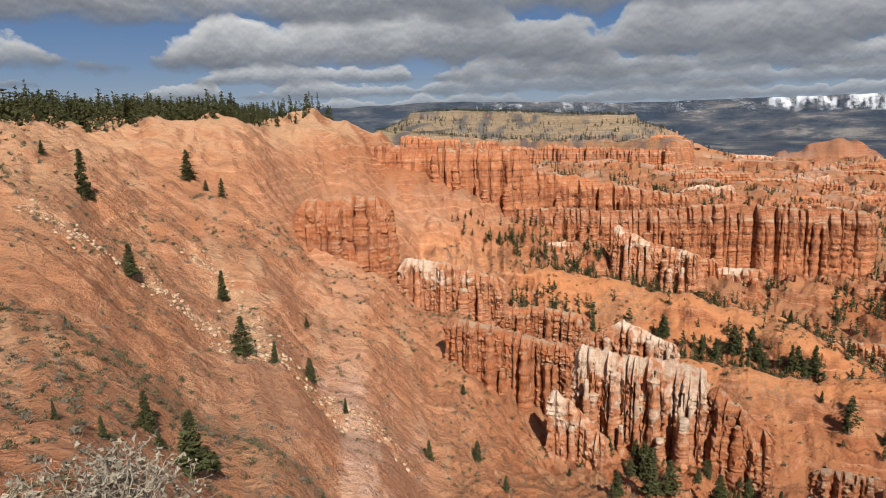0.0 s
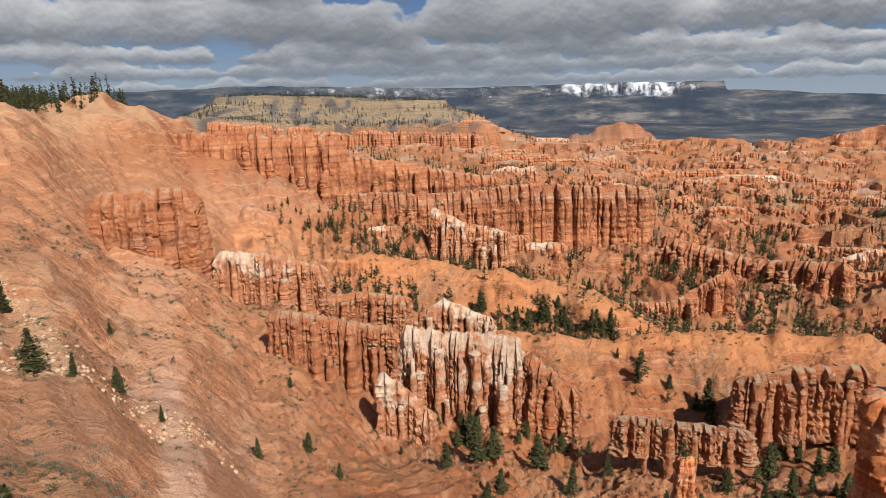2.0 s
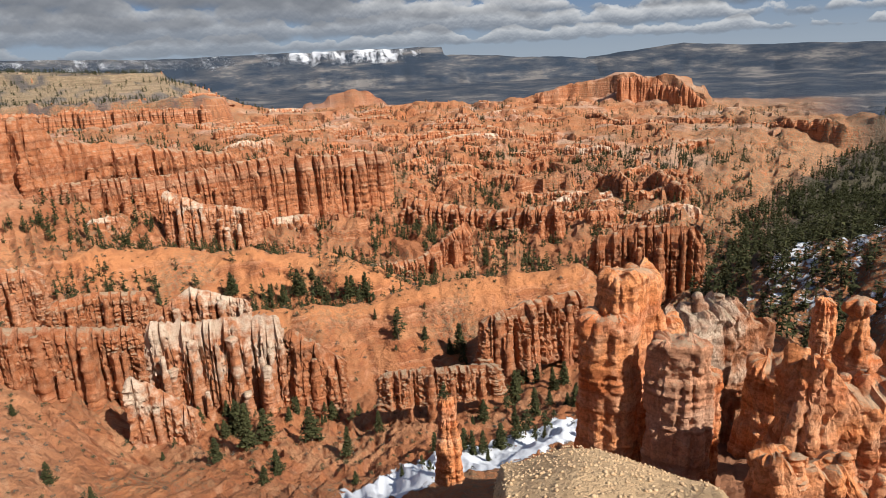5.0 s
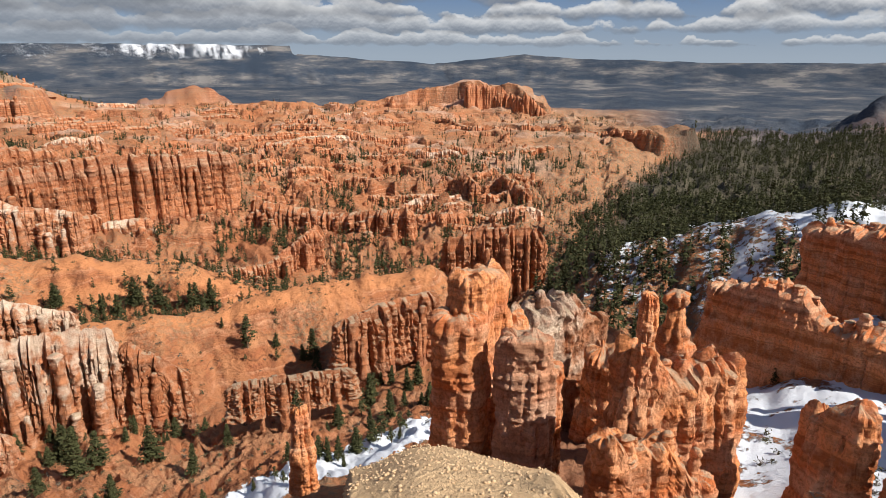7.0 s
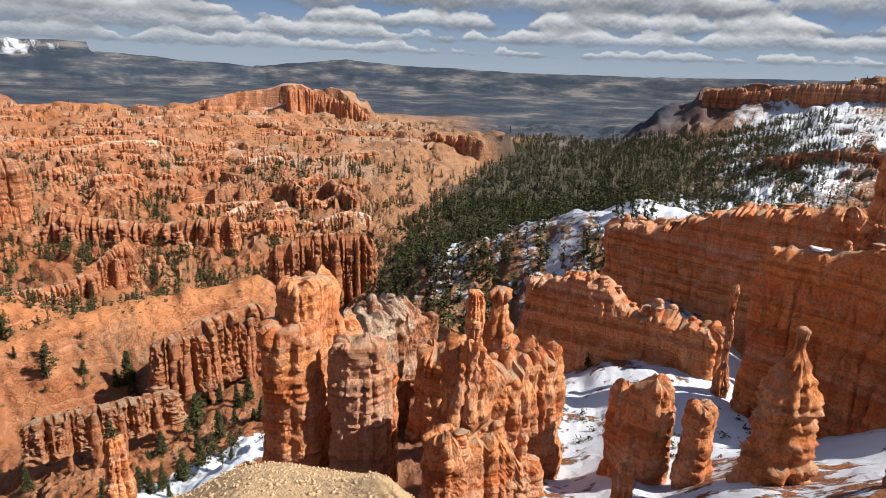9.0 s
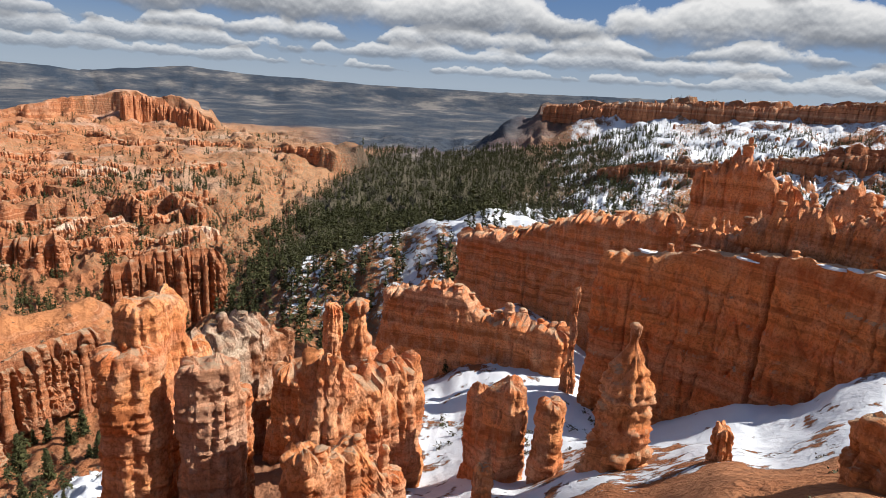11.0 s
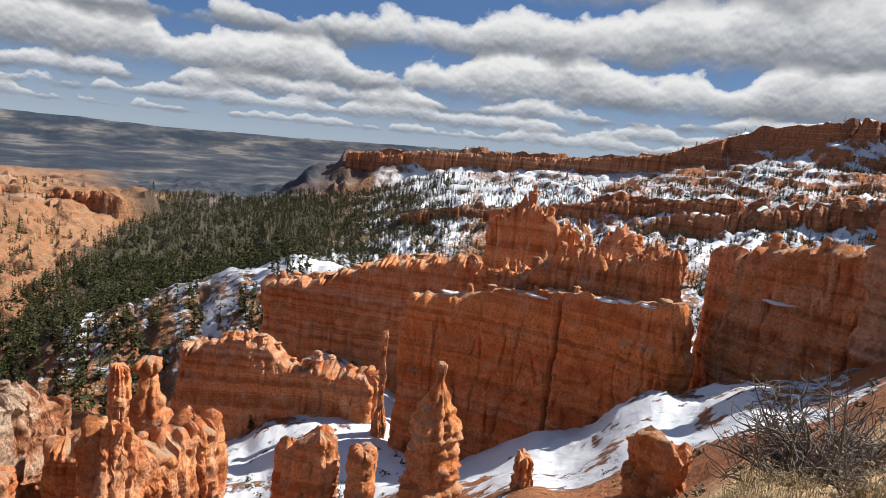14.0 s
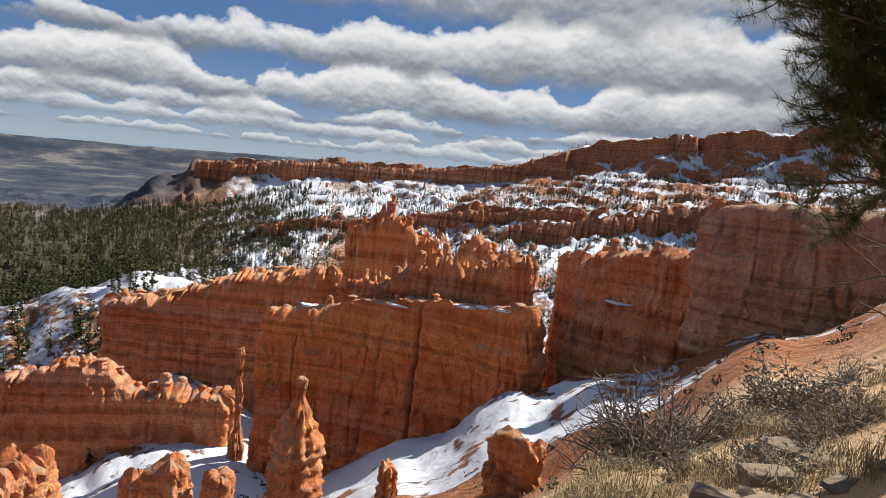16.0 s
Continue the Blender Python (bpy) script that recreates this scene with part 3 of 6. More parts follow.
def grid_faces(rows, cols, wrap=False):
    i, j = np.meshgrid(np.arange(rows - 1), np.arange(cols if wrap else cols - 1), indexing="ij")
    a = i * cols + j
    b = i * cols + (j + 1) % cols
    return np.stack([a, b, b + cols, a + cols], -1).reshape(-1, 4)


# ---- the ground, one sheet out to the horizon ----
def forest_edge(d):
    """Bearing at which the badlands give way to the forest of the valley, by distance."""
    return np.interp(d, [280, 450, 800, 1300, 1800], [60, 63, 66.5, 71.5, 73.5])


SNOW_GULLY = [(135.6, 110.7, -95.0), (110.1, 116.1, -101.7), (72.8, 119.6, -99.6)]
SCREE = [(-111.2, 178.1, -20.2), (-92.6, 167.0, -28.5), (-82.9, 174.9, -40.5), (-68.8, 171.5, -51.1), (-49.9, 153.2, -55.4), (-33.9, 159.8, -68.4), (-16.4, 156.0, -79.6)]
SCREE_2 = [(-91.9, 230.7, -43.5), (-68.6, 210.3, -55.3), (-47.0, 163.1, -56.8)]


def cliff_at(steep):
    return smooth(0.5, 0.95, steep)


def build_ground():
    az = np.concatenate([np.arange(-40, -2, 0.3), np.arange(-2, 66, 0.2), np.arange(66, 146, 0.3), np.arange(146, 320, 3.0)])
    dist = np.concatenate([[0.02, 0.2, 0.4, 0.6], np.exp(np.linspace(math.log(0.8), math.log(150), 170)), np.exp(np.linspace(math.log(151), math.log(2300), 500)), np.exp(np.linspace(math.log(2320), math.log(4950), 50))])
    A, D = np.meshgrid(np.radians(az), dist)
    x, y = D * np.sin(A), D * np.cos(A)
    z = land(x.ravel(), y.ravel()).reshape(x.shape)
    rows, cols = x.shape
    verts = np.stack([x, y, z], -1).reshape(-1, 3)
    me = mesh_from("ground", verts, grid_faces(rows, cols, True)[:, ::-1], crisp=50)
    a, d, z = np.degrees(A).ravel(), D.ravel(), z.ravel()
    xx, yy = x.ravel(), y.ravel()
    zg = z.reshape(rows, cols)
    gr = np.gradient(zg, axis=0) / np.gradient(D, axis=0)
    ga = np.gradient(zg, axis=1) / (D * np.maximum(np.gradient(A, axis=1), 1e-4))
    steep = np.hypot(gr, ga).ravel()
    slack = 1 - smooth(0.75, 1.25, steep)
    streak = fbm(a / 2.2, d / 90, 4.4, 3)
    tan = smooth(-30, -8, z + 6 * streak) * smooth(60, 200, d) * (1 - smooth(700, 900, d)) * (a < 3)
    tan = np.maximum(tan, 0.8 * smooth(0.15, 0.5, streak) * smooth(60, 100, d) * (1 - smooth(300, 420, d)) * (a < 0))
    pale = smooth(66, 74, -z + 9 * streak) * smooth(85, 120, d) * (1 - smooth(175, 215, d)) * smooth(-22, -17, a) * (1 - smooth(-5, 0, a)) * smooth(-0.5, 0.3, streak)
    pale = np.maximum(pale, 0.75 * smooth(0.2, 0.6, fbm(xx / 160, yy / 160, 8.1, 4)) * smooth(600, 900, d) * (a > 0) * (a < 70))
    scrub = (0.3 + 0.3 * smooth(0, 10, a)) * smooth(-0.1, 0.5, fbm(xx / 60, yy / 60, 2.9, 3)) * smooth(30, 60, d) * (a < 75)
    # near right slope: brown scrub, its dark also standing in for pine shade
    scrub = np.maximum(scrub, 0.9 * (1 - smooth(16, 30, d)) * smooth(96, 106, a) * (1 - smooth(150, 160, a)))
    scrub = np.maximum(scrub, 0.85 * smooth(-0.15, 0.35, fbm(xx / 55, yy / 55, 5.9, 3)) * smooth(430, 560, d) * (1 - smooth(2000, 2400, d)) * (a > 4) * (a < 68) * (1 - cliff_at(steep)))
    scrub = np.maximum(scrub, smooth(50, 62, a) * smooth(200, 320, d) * (1 - smooth(98, 110, a)))
    shade = smooth(72, 80, a + 6 * fbm(xx / 50, yy / 50, 6.6, 3)) * (1 - smooth(146, 152, a))
    snow = shade * smooth(36, 48, d) * (0.66 + 0.34 * fbm(xx / (20 + d / 12), yy / (20 + d / 12), 9.2, 4)) * (1 - smooth(1900, 2100, d)) * (1 - 0.45 * smooth(105, 118, d) * (1 - smooth(400, 600, d)) * (1 - smooth(80, 88, a + 5 * streak))) * (0.35 + 0.65 * slack)
    snow = snow * (1 - smooth(600, 900, d) * (1 - smooth(84, 94, a + 5 * fbm(xx / 120, yy / 120, 5.2, 4))))
    snow = np.maximum(snow, shade * smooth(42, 50, d) * (1 - smooth(150, 190, d)) * (0.57 + 0.45 * fbm(xx / 7, yy / 7, 4.4, 4)) * (a < 118))
    strip, _ = polyline(xx, yy, SNOW_GULLY)
    snow = np.maximum(snow, 0.85 * (1 - smooth(8, 18, strip)))
    far = smooth(3900, 4200, d) * smooth(-70, 20, z) * (0.52 + 0.3 * fbm(a / 1.5, z / 9, 1.1, 4)) * (0.78 + 0.42 * smooth(25, 28, a) * (1 - smooth(35, 36, a)))
    snow = np.maximum(snow, far * (a > 3) * (a < 37))
    scree, _ = polyline(xx, yy, SCREE)
    scree2, _ = polyline(xx, yy, SCREE_2)
    tan = np.maximum(tan, 1.3 * (1 - smooth(1.5, 5, np.minimum(scree, scree2) + 2 * streak)))
    mesa = smooth(1350, 1500, d) * (1 - smooth(2150, 2300, d)) * (1 - smooth(17, 22, a))
    tan = np.maximum(tan, mesa * 0.9)
    scrub = np.maximum(scrub, mesa * 1.1)
    dark = mesa * smooth(0.2, 0.6, 0.2 + fbm(xx / 40, yy / 40, 7.4, 3))
    # where the far colour with its painted haze lies; also mesa tops and valley forest
    hazy_plain = np.maximum(np.maximum(np.maximum(smooth(2300, 2800, d), smooth(1600, 1850, d) * smooth(64, 72, a) * (1 - smooth(84, 92, a))), 0.7 * dark), 0.85 * smooth(330, 480, d) * smooth(-1, 3, a - forest_edge(d) + 2 * streak) * (1 - smooth(80, 96, a + 6 * fbm(xx / 120, yy / 120, 5.2, 4))))
    hill, _ = polyline(xx, yy, RIDGES[9][0])
    snow = np.where(hill < 110, np.maximum(snow * smooth(50, 110, hill), (0.50 + 0.25 * streak + 0.2 * smooth(-80, -62, z)) * (1 - smooth(50, 110, hill))), snow)
    gravel = (1 - smooth(14, 34, d)) * (1 - 0.3 * smooth(92, 104, a) * (1 - smooth(150, 160, a)) * smooth(-0.2, 0.4, fbm(xx / 3, yy / 3, 1.4, 3)))
    table = smooth(1500, 1650, d) * (1 - smooth(2150, 2300, d)) * (1 - smooth(17, 21, a))
    cliff = cliff_at(steep) * smooth(60, 120, d)
    rills = (1 - smooth(2, 8, a)) * smooth(40, 70, d) * (1 - smooth(480, 560, d))
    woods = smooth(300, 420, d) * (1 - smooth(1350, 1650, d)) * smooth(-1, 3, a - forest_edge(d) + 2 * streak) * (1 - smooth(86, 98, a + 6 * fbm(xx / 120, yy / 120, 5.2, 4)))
    saddle = 1 - smooth(14, 44, np.minimum(polyline(xx, yy, RIDGES[0][0])[0], polyline(xx, yy, RIDGES[1][0])[0] + 8))
    hills = smooth(0.1, 0.5, fbm(xx / 130, yy / 130, 3.3, 3)) * smooth(650, 900, d) * (1 - smooth(2300, 2700, d)) * (a > 2) * (a < 66)
    for name, vals in (("soft_land", (saddle, hills, woods)), ("zone", (tan, pale, scrub)), ("cover", (snow, hazy_plain, gravel)), ("kind_of_land", (table, cliff, rills))):
        at = me.attributes.new(name, "FLOAT_VECTOR", "POINT")
        at.data.foreach_set("vector", np.stack(vals, -1).astype(np.float32).ravel())
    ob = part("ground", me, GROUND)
    tagged(ob, "eroded orange and pink badland ground with patches of snow", "ground", kind="structure")


build_ground()


# ---- rock: walls, fins and single columns ----
def rock_body(name, line, half, base, crest=0.6, taper=0.35, seed=0, length_step=0.5, rings=60, flute=0.25, ledges=0.22, grain=0.12, block=1.3, split=None, wave=2.0, notch=0.0, pillar=0.0):
    """A rock wall or tower along a line of (x, y, top z); half: its half thickness at the base. Layered ledges, flutes and a broken crest."""
    rnd = np.random.default_rng(seed)
    pts = np.array(line, float)
    if len(pts) == 1:
        pts = np.array([pts[0] - (0.01, 0, 0), pts[0] + (0.01, 0, 0)])
    seg = np.hypot(*np.diff(pts[:, :2], axis=0).T)
    cum = np.concatenate([[0], np.cumsum(seg)])
    n_side = max(int(cum[-1] / length_step), 4)
    n_cap = max(int(math.pi * half / length_step), 9)
    s = np.linspace(0, cum[-1], n_side)
    ax = np.stack([np.interp(s, cum, pts[:, i]) for i in range(3)], -1)
    tang = np.gradient(ax[:, :2], axis=0)
    tang /= np.linalg.norm(tang, axis=1)[:, None] + 1e-9
    nor = np.stack([-tang[:, 1], tang[:, 0]], -1)
    th = np.linspace(0, math.pi, n_cap + 2)[1:-1]
    cap1 = np.cos(th)[:, None] * nor[-1] + np.sin(th)[:, None] * tang[-1]
    cap0 = -np.cos(th)[:, None] * nor[0] - np.sin(th)[:, None] * tang[0]
    core = np.concatenate([ax, np.repeat(ax[-1:], n_cap, 0), ax[::-1], np.repeat(ax[:1], n_cap, 0)])
    out = np.concatenate([nor, cap1, -nor[::-1], cap0])
    N = len(core)
    v = np.linspace(0, 1, rings)[:, None]
    o = seed * 13.7
    peri = core[:, :2] + out * half
    jag = crest * (1.5 * fbm(core[:, 0] / (1.1 * half) + o, core[:, 1] / (1.1 * half), o, 4) + 0.5 * ridged(core[:, 0] / (half * 1.6) + o, core[:, 1] / (half * 1.6), 2) + 0.45 * fbm(peri[:, 0] / 2.2 + o, peri[:, 1] / 2.2, o, 2))
    groove = ridged(peri[:, 0] / wave + o, peri[:, 1] / wave, 2)
    top = core[:, 2] + jag + notch * np.clip(groove - 0.75, -1.2, 0.35)
    if pillar:
        # clefts at uneven spacing round the wall part it into pillars with flat tops of their own height
        way = np.concatenate([[0], np.cumsum(np.hypot(*np.diff(peri, axis=0).T))])
        cuts = np.cumsum(pillar * rnd.uniform(0.55, 1.6, int(way[-1] / (pillar * 0.5)) + 3)) - pillar
        cell = np.clip(np.searchsorted(cuts, way), 1, len(cuts) - 1)
        u = np.clip(2 * (way - cuts[cell - 1]) / (cuts[cell] - cuts[cell - 1]) - 1, -1, 1)
        bulge = np.sqrt(np.clip(1 - u * u, 0, 1))
        level = np.round(rnd.uniform(-1.1, 0.35, len(cuts)) ** 3 * 2) / 2
        proud = rnd.uniform(-0.5, 0.5, len(cuts))[cell]
        top = core[:, 2] + 0.35 * jag + 1.6 * notch * level[cell] - 0.8 * notch * (np.abs(u) > 0.86)
    z = base + (top - base)[None] * v ** 0.92
    w = half * ((1 - taper * v ** 1.3) + 0.18 * (1 - v) ** 6) * np.sqrt(np.clip(1 - ((v - 0.9) / 0.1).clip(0) ** 2 * 0.75, 0, 1))
    big = fbm(peri[None, :, 0] / (half * 1.5) + o, peri[None, :, 1] / (half * 1.5), z / (half * 5) + o, 3)
    fl = ridged(peri[None, :, 0] / wave + 0.12 * np.sin(z * 0.21) + o, peri[None, :, 1] / wave + 0.05 * np.sin(z * 0.13), 2)
    q = max(1.0, float(np.mean(top) - base) / rings / 0.3)
    lay = perlin(z / (1.15 * q) + o, 0.7 + 0.02 * peri[None, :, 0], 0.4) + 0.6 * perlin(z / (0.5 * q), 3.7 + 0.03 * peri[None, :, 1], 0.9) + 0.9 * perlin(z / 3.4, 5.1, 0.2)
    fine = fbm(peri[None, :, 0] / 0.9 + o, peri[None, :, 1] / 0.9, z / 0.9, 4, 0.6)
    size = min(half, 3.0)
    lay = np.tanh(3.0 * lay) * 0.7
    run = np.concatenate([[0], np.cumsum(np.hypot(*np.diff(peri, axis=0).T))])
    kz = np.floor(z / block + 0.35 * big).astype(int)
    ks = np.floor(run[None] / (block * 1.7) + rnd.uniform(0, 1, 97)[kz % 97]).astype(int)
    stack = rnd.uniform(-1, 1, (97, 89))[kz % 97, ks % 89]
    fade = 1 - 0.75 * smooth(0.86, 1.0, v)
    joint = np.tanh(9 * np.abs(perlin(peri[None, :, 0] / 1.7 + o, peri[None, :, 1] / 1.7, np.floor(z / 1.4 + 0.3 * big) * 3.3)) - 0.4) - 0.3
    crack = np.exp(-(perlin(peri[None, :, 0] / 2.3 + o, peri[None, :, 1] / 2.3, z / 9 + o) / 0.07) ** 2)
    pit = 1 - 2.4 * np.abs(perlin(peri[None, :, 0] / 1.3 - o, peri[None, :, 1] / 1.3, z / 1.0))
    shift = 0.5 * grain * size * pit - (0.30 + 0.5 * flute) * size * 0.55 * crack + flute * size * (fl - 0.6) + ledges * size * lay * (0.75 + 0.6 * big) + grain * size * (1.2 * fine + 0.5 * joint) + (0.3 * ledges + 0.45 * grain) * size * stack
    if pillar:
        shift = shift + pillar * (0.5 * (bulge - 0.6) + 0.3 * proud)[None] * (0.35 + 0.65 * smooth(0.2, 0.55, v)) * (1 + 0.25 * big)
        mass = np.cumsum(pillar * rnd.uniform(2.0, 5.0, int(way[-1] / (pillar * 2)) + 3)) - 2 * pillar
        room = np.clip(np.searchsorted(mass, way), 1, len(mass) - 1)
        uu = np.clip(2 * (way - mass[room - 1]) / (mass[room] - mass[room - 1]) - 1, -1, 1)
        shift = shift + pillar * (1.3 * (np.sqrt(1 - uu * uu) - 0.7) + 0.6 * rnd.uniform(-1, 1, len(mass))[room])[None] * (1 - 0.5 * v)
        shift = shift + 0.10 * pillar * np.sin(np.clip((v - 0.955) / 0.045, 0, 1) * math.pi) 
    if split is not None:
        spot = np.concatenate([s, np.full(n_cap, cum[-1]), s[::-1], np.zeros(n_cap)])
        shift = shift - 1.6 * np.exp(-((spot[None] - split + 0.12 * perlin(z / 1.5, 0.4)) / 0.26) ** 2) * smooth(0.25, 0.35, v)
    off = w + half * 0.34 * big * (1 - 0.5 * smooth(0.8, 1.0, v)) + shift * fade
    off = np.maximum(off, 0.12 * half)
    X = core[None, :, 0] + out[None, :, 0] * off
    Y = core[None, :, 1] + out[None, :, 1] * off
    body = np.stack([X, Y, z + 0 * X], -1)
    faces = grid_faces(rings, N, True)
    # close the top: strips towards the middle line
    last = body[-1]
    peak = core[:, 2] + crest * (0.9 * fbm(core[:, 0] / 2.6 + o, core[:, 1] / 2.6, o, 4) + 0.5 * ridged(core[:, 0] / (half * 1.6) + o, core[:, 1] / (half * 1.6), 2))
    mid = np.stack([core[:, 0], core[:, 1], peak], -1)
    caps = [last * (1 - q) + mid * q + np.array([0, 0, crest * 0.25 * math.sin(q * 1.6)]) for q in (0.35, 0.7, 1.0)]
    verts = np.concatenate([body.reshape(-1, 3)] + caps)
    cap_faces = grid_faces(4, N, True) + (rings - 1) * N
    me = mesh_from(name, verts, np.concatenate([faces, cap_faces]), crisp=38)
    return me


def crag(line, half, base, crest=0.6, taper=0.2, seed=0, step=0.24, rings=120, flute=1.3):
    """A near tower or fin along a line of (x, y, top z): set back in storeys, cleft into ribs, knobbly and cracked, with a rough flat top."""
    rnd = np.random.default_rng(seed)
    pts = np.array(line, float)
    if len(pts) == 1:
        pts = np.array([pts[0] - (0.2, 0, 0), pts[0] + (0.2, 0, 0)])
    seg = np.hypot(*np.diff(pts[:, :2], axis=0).T)
    cum = np.concatenate([[0], np.cumsum(seg)])
    n_side, n_cap = max(int(cum[-1] / step), 4), max(int(math.pi * half / step), 12)
    along = np.linspace(0, cum[-1], n_side)
    ax = np.stack([np.interp(along, cum, pts[:, i]) for i in range(3)], -1)
    tang = np.gradient(ax[:, :2], axis=0)
    tang /= np.linalg.norm(tang, axis=1)[:, None] + 1e-9
    nor = np.stack([-tang[:, 1], tang[:, 0]], -1)
    th = np.linspace(0, math.pi, n_cap + 2)[1:-1]
    cap1 = np.cos(th)[:, None] * nor[-1] + np.sin(th)[:, None] * tang[-1]
    cap0 = -np.cos(th)[:, None] * nor[0] - np.sin(th)[:, None] * tang[0]
    core = np.concatenate([ax, np.repeat(ax[-1:], n_cap, 0), ax[::-1], np.repeat(ax[:1], n_cap, 0)])
    out = np.concatenate([nor, cap1, -nor[::-1], cap0])
    N, o = len(core), seed * 5.37
    peri = core[:, :2] + out * half

    def crown(x, y):
        """Broken skyline: blocks at a few levels with rough tops."""
        b = perlin(x / (0.7 * half + 0.6) + o, y / (0.7 * half + 0.6), o) + 0.5 * perlin(x / 0.9 + o, y / 0.9, 2 * o)
        return crest * (1.0 * np.round(2.2 * b) / 2.2 + 0.4 * b + 0.5 * perlin(x / 0.45, y / 0.45, o))

    top = core[:, 2] + crown(core[:, 0] + 0.8 * out[:, 0] * half, core[:, 1] + 0.8 * out[:, 1] * half)
    v = np.linspace(0, 1, rings)[:, None]
    z = base + (top - base)[None] * v
    # storeys: sudden setbacks at uneven heights, each with a harder lip
    depth = (core[:, 2].max() - z) / max(core[:, 2].max() - base, 1)
    w = np.full(z.shape, half * 1.12)
    for cut, amount in zip(np.sort(rnd.uniform(0.02, 0.85, 9)), rnd.dirichlet(np.ones(9)) * taper * 1.3):
        edge = cut + 0.02 * perlin(peri[None, :, 0] / 2.5 + o, peri[None, :, 1] / 2.5, cut * 9)
        w = w - half * amount * smooth(edge + 0.016, edge - 0.016, depth) + 0.02 * half * np.exp(-((depth - edge - 0.012) / 0.008) ** 2)
    run = np.concatenate([[0], np.cumsum(np.hypot(*np.diff(peri, axis=0).T))])
    cuts = np.cumsum(flute * rnd.uniform(0.5, 1.7, int(run[-1] / (flute * 0.45)) + 3)) - flute
    bend = run[None] + 0.4 * perlin(z / 4.5, o, 0.3) + 0.08 * perlin(z / 0.9, run[None] / 2, o)
    cell = np.clip(np.searchsorted(cuts, bend), 1, len(cuts) - 1)
    u = np.clip(2 * (bend - cuts[cell - 1]) / (cuts[cell] - cuts[cell - 1]) - 1, -1, 1)
    rib = np.sqrt(np.clip(1 - u * u, 0, 1)) - 0.75 + 0.7 * rnd.uniform(-0.5, 0.5, len(cuts))[cell]
    big = fbm(peri[None, :, 0] / 3.2 + o, peri[None, :, 1] / 3.2, z / 5.5 + o, 3)
    show = smooth(-0.35, 0.4, perlin(peri[None, :, 0] / 4 + o, peri[None, :, 1] / 4, z / 6 - o))
    lump = knobs(peri[None, :, 0] / 1.5 + o, peri[None, :, 1] / 1.5, z / 1.2)
    chip = knobs(peri[None, :, 0] / 0.6 - o, peri[None, :, 1] / 0.6, z / 0.45)
    bed = np.tanh(4 * perlin(z / 0.7 + 0.3 * big, o, 0.6)) + 0.6 * np.tanh(4 * perlin(z / 0.3, o + 2.1, 0.6))
    off = w + 0.24 * half * big + 0.52 * flute * rib * (0.35 + 0.65 * show) + 0.17 * (lump - 0.5) * (1.2 - 0.6 * show) + 0.08 * (chip - 0.5) + 0.045 * bed * (0.6 + show) + 0.10 * fbm(peri[None, :, 0] / 0.5, peri[None, :, 1] / 0.5, z / 0.5, 3)
    close = np.clip((v - 0.965) / 0.035, 0, 1)
    off = np.maximum(off * np.sqrt(1 - 0.6 * close ** 2), 0.15 * half)
    body = np.stack([core[None, :, 0] + out[None, :, 0] * off, core[None, :, 1] + out[None, :, 1] * off, z + 0 * off], -1)
    layers = [body.reshape(-1, 3)]
    for q in (0.3, 0.65, 1.0):
        x, y = body[-1, :, 0] * (1 - q) + core[:, 0] * q, body[-1, :, 1] * (1 - q) + core[:, 1] * q
        even = core[:, 2] + crown(x, y) + 0.12 * crest
        layers.append(np.stack([x, y, body[-1, :, 2] * (1 - q) + even * q], -1))
    faces = np.concatenate([grid_faces(rings, N, True), grid_faces(4, N, True) + (rings - 1) * N])
    return mesh_from("rock_tower", np.concatenate(layers), faces, crisp=32)


def column_mesh(seed, segs=12, rings=40):
    """A weathered column of unit height and radius, for scaling."""
    rnd = np.random.default_rng(seed)
    v = np.linspace(0, 1, rings)
    th = np.linspace(0, 2 * math.pi, segs, endpoint=False)
    o = seed * 7.3
    prof = 1.0 - rnd.uniform(0.1, 0.45) * v ** 1.5 + 0.35 * (1 - v) ** 4
    prof = prof * (1 + 0.06 * np.tanh(4 * perlin(v * 7 + o, 0.3)) + 0.05 * np.tanh(6 * perlin(v * 19 + o, 1.7)) + 0.03 * rnd.normal(size=rings))
    neck = 1 - rnd.uniform(0.05, 0.3) * np.exp(-((v - rnd.uniform(0.75, 0.88)) / 0.05) ** 2)
    prof = prof * neck
    prof[-1] *= 0.7
    lean = rnd.normal(0, 0.12, 2)
    c, s = np.cos(th), np.sin(th)
    block = rnd.uniform(-0.07, 0.07, (60, 7))[(np.floor(v * 13 + o) % 60).astype(int)][:, (np.arange(segs) * 5 // segs)]
    wob = 1 + 0.30 * fbm(c[None] * 1.3 + o, s[None] * 1.3, v[:, None] * 2.0, 3) + 0.2 * perlin(c[None] * 2.5 + o, s[None] * 2.5, v[:, None] * 9) + block
    r = prof[:, None] * wob
    x = r * c + lean[0] * v[:, None] ** 2
    y = r * s + lean[1] * v[:, None] ** 2
    zz = np.repeat(v[:, None], segs, 1) + 0.012 * perlin(c[None] * 3 + o, s[None] * 3, v[:, None] * 3)
    verts = np.concatenate([np.stack([x, y, zz], -1).reshape(-1, 3), [[lean[0], lean[1], 1.01]]])
    q = grid_faces(rings, segs, True)
    tip = len(verts) - 1
    t = [[(rings - 1) * segs + i, (rings - 1) * segs + (i + 1) % segs, tip, tip] for i in range(segs)]
    tri = np.concatenate([q[:, [0, 1, 2]], q[:, [0, 2, 3]], np.array(t)[:, :3]])
    return verts, tri


COLUMNS = [mesh_from("column", *column_mesh(s), crisp=42) for s in range(14)]
